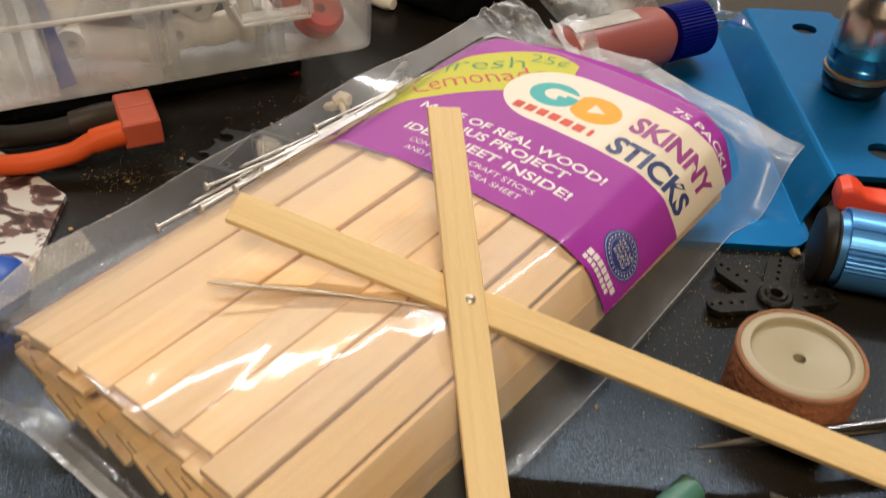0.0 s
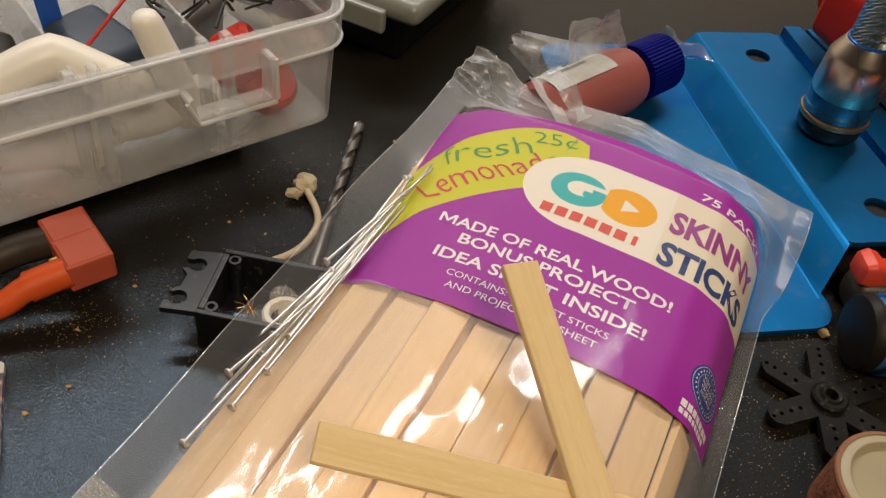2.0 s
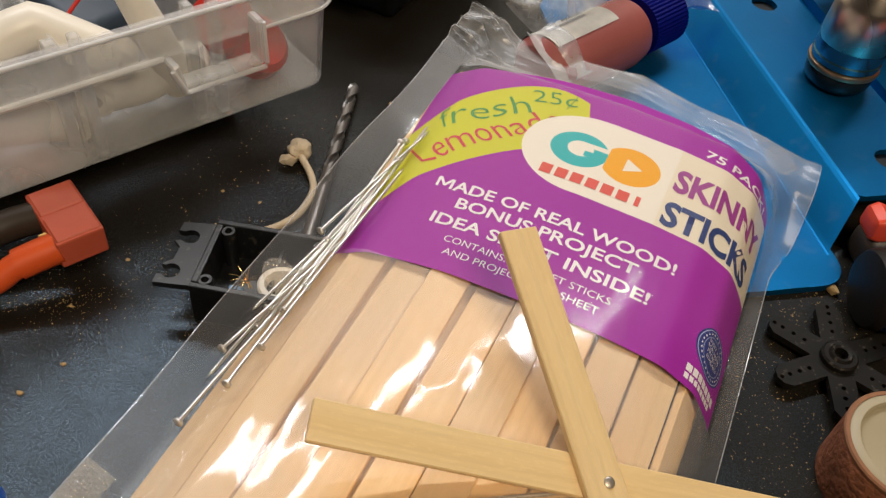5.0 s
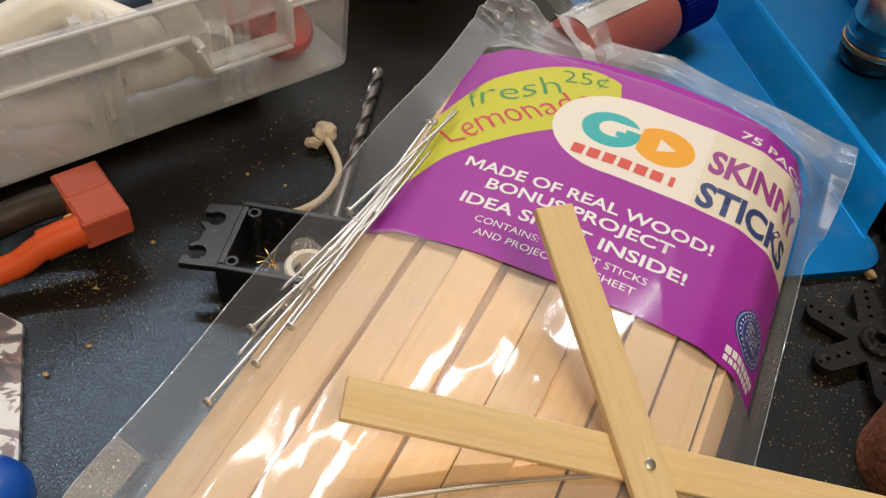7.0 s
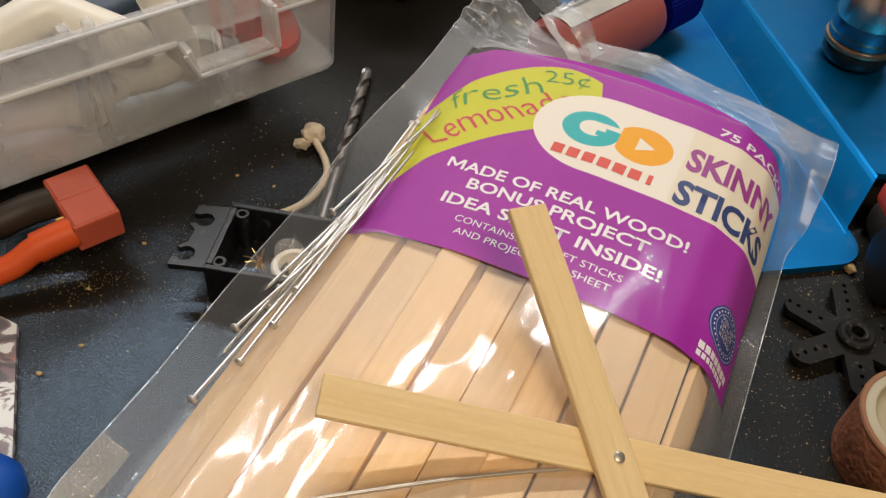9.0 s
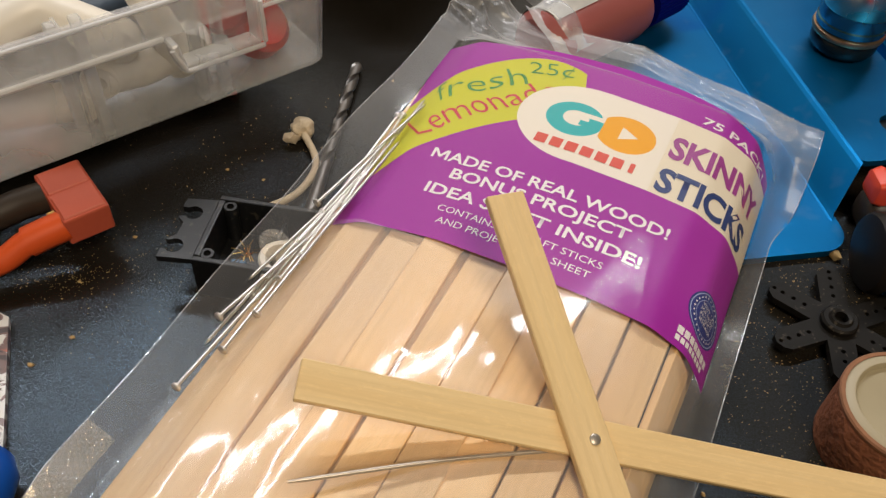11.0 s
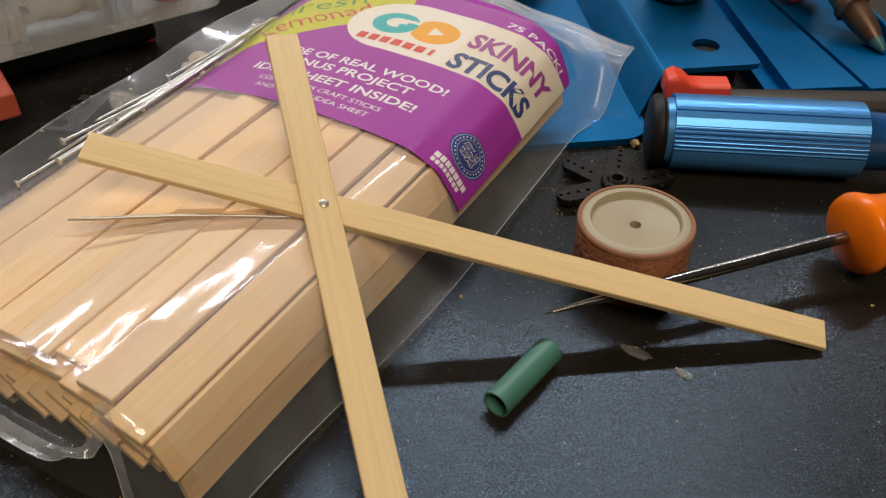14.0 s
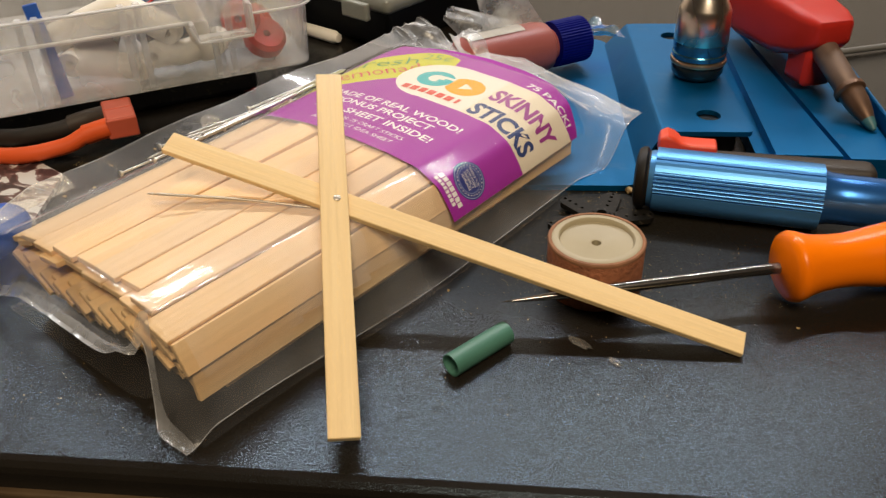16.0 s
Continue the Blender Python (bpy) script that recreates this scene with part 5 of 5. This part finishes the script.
part("lid_tab", block(0.004, 0.020, 0.010, 0.0012, 2, at=(-0.0055, 0.0205, 0.0280)), plain("milky_tab", (0.26, 0.27, 0.24), 0.3), back)

# ---- glue bottle in its wrapper ----
bot_pose = frame_of((0.032, 0.021, 0.0), (0, 0, 1), (0.1320, 0.3800, 0.0175))
bottle = thing("glue_bottle", bot_pose, "small pink bottle with navy cap and white label in clear wrap", "bottle")
part("body", moved(lathe([(0, -0.056), (0.011, -0.056), (0.0135, -0.053), (0.0138, -0.010), (0.0125, -0.004), (0.0085, -0.001), (0.0085, 0.003)], 36), QY), plain("pink_plastic", (0.33, 0.095, 0.085), 0.35, vary=0.1, scale=60), bottle, smooth=True)
lab = bmesh.new()
ring_a, ring_b = [[lab.verts.new((x, 0.0141 * math.cos(radians(g)), 0.0141 * math.sin(radians(g)))) for g in range(-40, 111, 10)] for x in (-0.0525, -0.0190)]
for k in range(len(ring_a) - 1):
    lab.faces.new((ring_a[k], ring_a[k + 1], ring_b[k + 1], ring_b[k]))
part("paper_label", lab, plain("grubby_white_label", (0.58, 0.56, 0.51), 0.6, vary=0.4, scale=160), bottle, "smudged white label", True)
for k in range(5):
    fine = bmesh.new()
    g0, g1 = radians(2 + 17 * k), radians(9 + 17 * k)
    fine.faces.new([fine.verts.new((x, 0.0143 * math.cos(g), 0.0143 * math.sin(g))) for x, g in ((-0.050, g0), (-0.026 - 0.003 * (k % 3), g0), (-0.026 - 0.003 * (k % 3), g1), (-0.050, g1))])
    part("print_bar", fine, plain("grey_label_print", (0.20, 0.20, 0.20), 0.6, vary=0.5, scale=900), bottle, "smudged grey line of print")
ridges = []
for k in range(96):
    g = 2 * math.pi * k / 96
    r = 0.0122 if k % 2 else 0.0118
    ridges.append((r * math.cos(g), r * math.sin(g)))
part("cap", moved(prism(ridges, 0.0005, 0.0200), QY), BLUECAP, bottle, "navy ribbed cap")


def leaf(a, b, c, d, bulge, seed):
    """A thin pleated sheet between the edges a-b and c-d, bulging out of its plane."""
    a, b, c, d = Vector(a), Vector(b), Vector(c), Vector(d)
    out = (b - a).cross(c - a).normalized()
    bm = bmesh.new()
    N = 22
    grid = []
    for i in range(N + 1):
        u, row = i / N, []
        for k in range(N + 1):
            f = k / N
            p = (a * (1 - f) + b * f) * (1 - u) + (c * (1 - f) + d * f) * u
            pleat = 0.0011 * math.sin(9 * f + 2 * u + seed) * (0.4 + u) + 0.0016 * noise.noise(Vector((4 * f, 2.2 * u, seed)))
            ragged = 0.0022 * noise.noise(Vector((5 * f, seed, 0.3))) * u
            row.append(bm.verts.new(p + out * (bulge * math.sin(math.pi * u) * math.sin(math.pi * f) + pleat) + (c - a).normalized() * ragged))
        grid.append(row)
    for p, q in zip(grid, grid[1:]):
        for k in range(N):
            bm.faces.new((p[k], p[k + 1], q[k + 1], q[k]))
    return bm


part("wrap_leaf", leaf((-0.038, 0.005, 0.0110), (-0.002, 0.004, 0.0110), (-0.0430, 0.0050, 0.0320), (-0.0200, 0.0, 0.0345), -0.005, 1.0), WRAP, bottle, "clear wrap standing up in a crumpled tuft", True)
part("wrap_leaf", leaf((-0.040, 0.0125, 0.0010), (-0.012, 0.0080, 0.0120), (-0.0530, 0.0230, 0.0170), (-0.0480, 0.0240, 0.0230), 0.006, 4.0), WRAP, bottle, "pointed fold of clear wrap", True)
part("wrap_leaf", leaf((-0.058, -0.0135, 0.0030), (-0.040, -0.0135, 0.0030), (-0.058, 0.0060, 0.0142), (-0.040, 0.0060, 0.0150), 0.006, 7.0), WRAP, bottle, "clear wrap hugging the bottle", True)
bm = bmesh.new()
fan = [[bm.verts.new((0.0205 + 0.019 * i / 11, (0.005 + 0.009 * i / 11) * (k / 8 - 0.5) * 2, 0.003 + 0.0022 * math.sin(k * 1.3 + i * 0.4))) for k in range(9)] for i in range(12)]
for p, q in zip(fan, fan[1:]):
    for k in range(8):
        bm.faces.new((p[k], p[k + 1], q[k + 1], q[k]))
part("wrap_tail", bm, film("blue_wrap", 0.07, 0.1, 0.9, (0.25, 0.62, 1.0), wscale=200), bottle, "bluish wrapper tail", True)

tagged(part("white_rod", moved(lathe([(0, -0.03), (0.0036, -0.029), (0.0040, 0.026), (0.0026, 0.030), (0, 0.0305)], 20), QY), WHITE, smooth=True, at=frame_of((0.030, -0.020, 0), (0, 0, 1), (-0.0180, 0.4380, 0.0040))), "white plastic rod lying behind the box", "rod")

# ---- card, blue marker, crumbs ----
def card_print():
    m, nt, b = tree("photo_print")
    v = coords(nt, (1, 1.4, 1))
    blobs = node(nt, "ShaderNodeTexVoronoi", Vector=v, Scale=75.0)
    n1 = node(nt, "ShaderNodeTexNoise", Vector=v, Scale=90.0, Detail=5.0, Distortion=1.5)
    n2 = node(nt, "ShaderNodeTexNoise", Vector=v, Scale=60.0, Detail=3.0)
    col = mix_colour(nt, ramp(nt, n1.outputs[0], (0.42, 0.0), (0.47, 1.0)), (0.045, 0.024, 0.022), (0.15, 0.08, 0.07))
    col = mix_colour(nt, ramp(nt, n1.outputs[0], (0.51, 0.0), (0.53, 1.0)), col, (0.62, 0.60, 0.56))
    pick = node(nt, "ShaderNodeSeparateXYZ", Vector=blobs.outputs["Color"])
    col = mix_colour(nt, math_node(nt, "MULTIPLY", math_node(nt, "GREATER_THAN", pick.outputs[0], 0.82), ramp(nt, n2.outputs[0], (0.45, 0.0), (0.5, 1.0))), col, (0.55, 0.13, 0.06))
    nt.links.new(col, b.inputs["Base Color"])
    b.inputs["Roughness"].default_value = 0.3
    return m


tagged(part("photo_card", prism([(-0.0845, 0.2510), (-0.1330, 0.2830), (-0.1700, 0.2650), (-0.1500, 0.2100), (-0.0775, 0.2080)], 0.0004, 0.0026), card_print()), "glossy card printed with a dark abstract picture", "card")
mk = frame_of((-0.020, -0.055, 0), (0, 0, 1), (-0.0790, 0.1960, 0.0100))
marker = thing("marker_pen", mk, "blue plastic marker with a rounded end", "marker")
part("cap", moved(lathe([(0, -0.0095), (0.0050, -0.0082), (0.0082, -0.0045), (0.0094, 0.0), (0.0095, 0.030), (0.0090, 0.031)], 32), QY), BLUEPLASTIC, marker, smooth=True)
part("barrel", moved(lathe([(0.0088, 0.030), (0.0088, 0.090), (0.0070, 0.095), (0, 0.095)], 32), QY), BLUEPLASTIC, marker, smooth=True)

rs = random.Random(11)
bm = bmesh.new()


def chip(x, y, size, z=0.0001):
    p = [Vector((x + size * rs.uniform(-1, 1), y + size * rs.uniform(-1, 1), z + size * rs.uniform(0, 0.5))) for _ in range(3)] + [Vector((x, y, z + size * 0.7))]
    vs = [bm.verts.new(q) for q in p]
    for t in ((0, 1, 2), (0, 1, 3), (1, 2, 3), (2, 0, 3)):
        bm.faces.new([vs[i] for i in t])


for cx, cy, sx, sy, n, big in ((-0.050, 0.272, 0.035, 0.025, 420, 0.00030), (-0.010, 0.318, 0.035, 0.030, 240, 0.00035), (0.135, 0.215, 0.028, 0.034, 900, 0.00032), (0.160, 0.250, 0.026, 0.012, 320, 0.00035), (-0.072, 0.266, 0.012, 0.006, 260, 0.00028), (0.130, 0.185, 0.045, 0.025, 320, 0.00026), (0.195, 0.200, 0.050, 0.020, 320, 0.00030), (-0.02, 0.12, 0.06, 0.02, 160, 0.00030), (0.12, 0.125, 0.08, 0.025, 120, 0.00022)):
    for _ in range(n):
        chip(rs.gauss(cx, sx * 0.6), rs.gauss(cy, sy * 0.6), big * rs.uniform(0.35, 1.3))
tagged(part("sawdust", bm, SAWDUST), "fine tan sawdust specks scattered on the table", "sawdust", kind="stuff")


def crumb(name, x, y, sx, sy, sz, turn, material, text, category, group=""):
    bm = bmesh.new()
    bmesh.ops.create_icosphere(bm, subdivisions=2, radius=1)
    for v in bm.verts:
        n = 1 + 0.45 * noise.noise(v.co * 1.7 + Vector((x * 90, y * 70, 0)))
        v.co = Vector((sx * n * v.co.x, sy * n * v.co.y, sz * max(-0.75, n * v.co.z)))
    tagged(part(name, bm, material, at=pose(x, y, sz * 0.76, 0, 0, turn)), text, category, group)


crumb("wood_crumb", 0.1655, 0.2550, 0.0016, 0.0030, 0.0015, 20, SAWDUST, "tan wood crumb lying on the table", "wood chip", "crumbs on the table")
for x, y, r in ((0.0955, 0.1795, 0.0011), (0.2145, 0.1665, 0.0010), (-0.0765, 0.2355, 0.0014), (-0.0670, 0.2440, 0.0012), (-0.0540, 0.2815, 0.0011), (-0.0680, 0.2645, 0.0009), (-0.0270, 0.3105, 0.0010), (-0.0150, 0.3045, 0.0009), (0.0330, 0.3560, 0.0010)):
    crumb("wood_crumb", x, y, r * 0.65, r * 0.45, r * 0.4, 40 + 700 * x, SAWDUST, "tiny tan wood crumb on the black table", "wood chip", "crumbs on the table")
CHIP = film("plastic_chip", 0.10, 0.15, 0.9, (0.8, 0.75, 0.65), wscale=300)
crumb("plastic_flake", 0.1415, 0.1535, 0.0050, 0.0017, 0.0006, -38, CHIP, "thin clear plastic flake on the table", "plastic flake", "flakes on the table")
crumb("plastic_flake", 0.1525, 0.1450, 0.0028, 0.0012, 0.0005, -50, CHIP, "small clear plastic flake on the table", "plastic flake", "flakes on the table")
tagged(part("red_strip", block(0.020, 0.004, 0.002, 0.0005, 1, at=(0, 0, 0.0011)), REDPLASTIC, at=pose(-0.035, 0.352, 0, 0, 0, 5)), "small red plastic strip on the table", "plastic strip")


tagged(part("grey_cable", sweep(spline([(0.2950, 0.4150, 0.0026), (0.3300, 0.4280, 0.0026), (0.3700, 0.4450, 0.0026), (0.4300, 0.4600, 0.0026)], 6), 0.0018, 10), plain("grey_sleeve", (0.17, 0.17, 0.165), 0.4, vary=0.1, scale=90), smooth=True), "thin grey cable lying on the table", "cable")
crumb("brass_scrap", 0.3060, 0.2850, 0.0055, 0.0022, 0.0014, 35, BRASS, "small crumpled scrap of brass on the table", "metal scrap")


# ---- to metres ----
for me in bpy.data.meshes:
    me.transform(Matrix.Scale(K, 4))
for ob in scene.objects:
    if ob.type in ("MESH", "EMPTY"):
        ob.location = ob.location * K
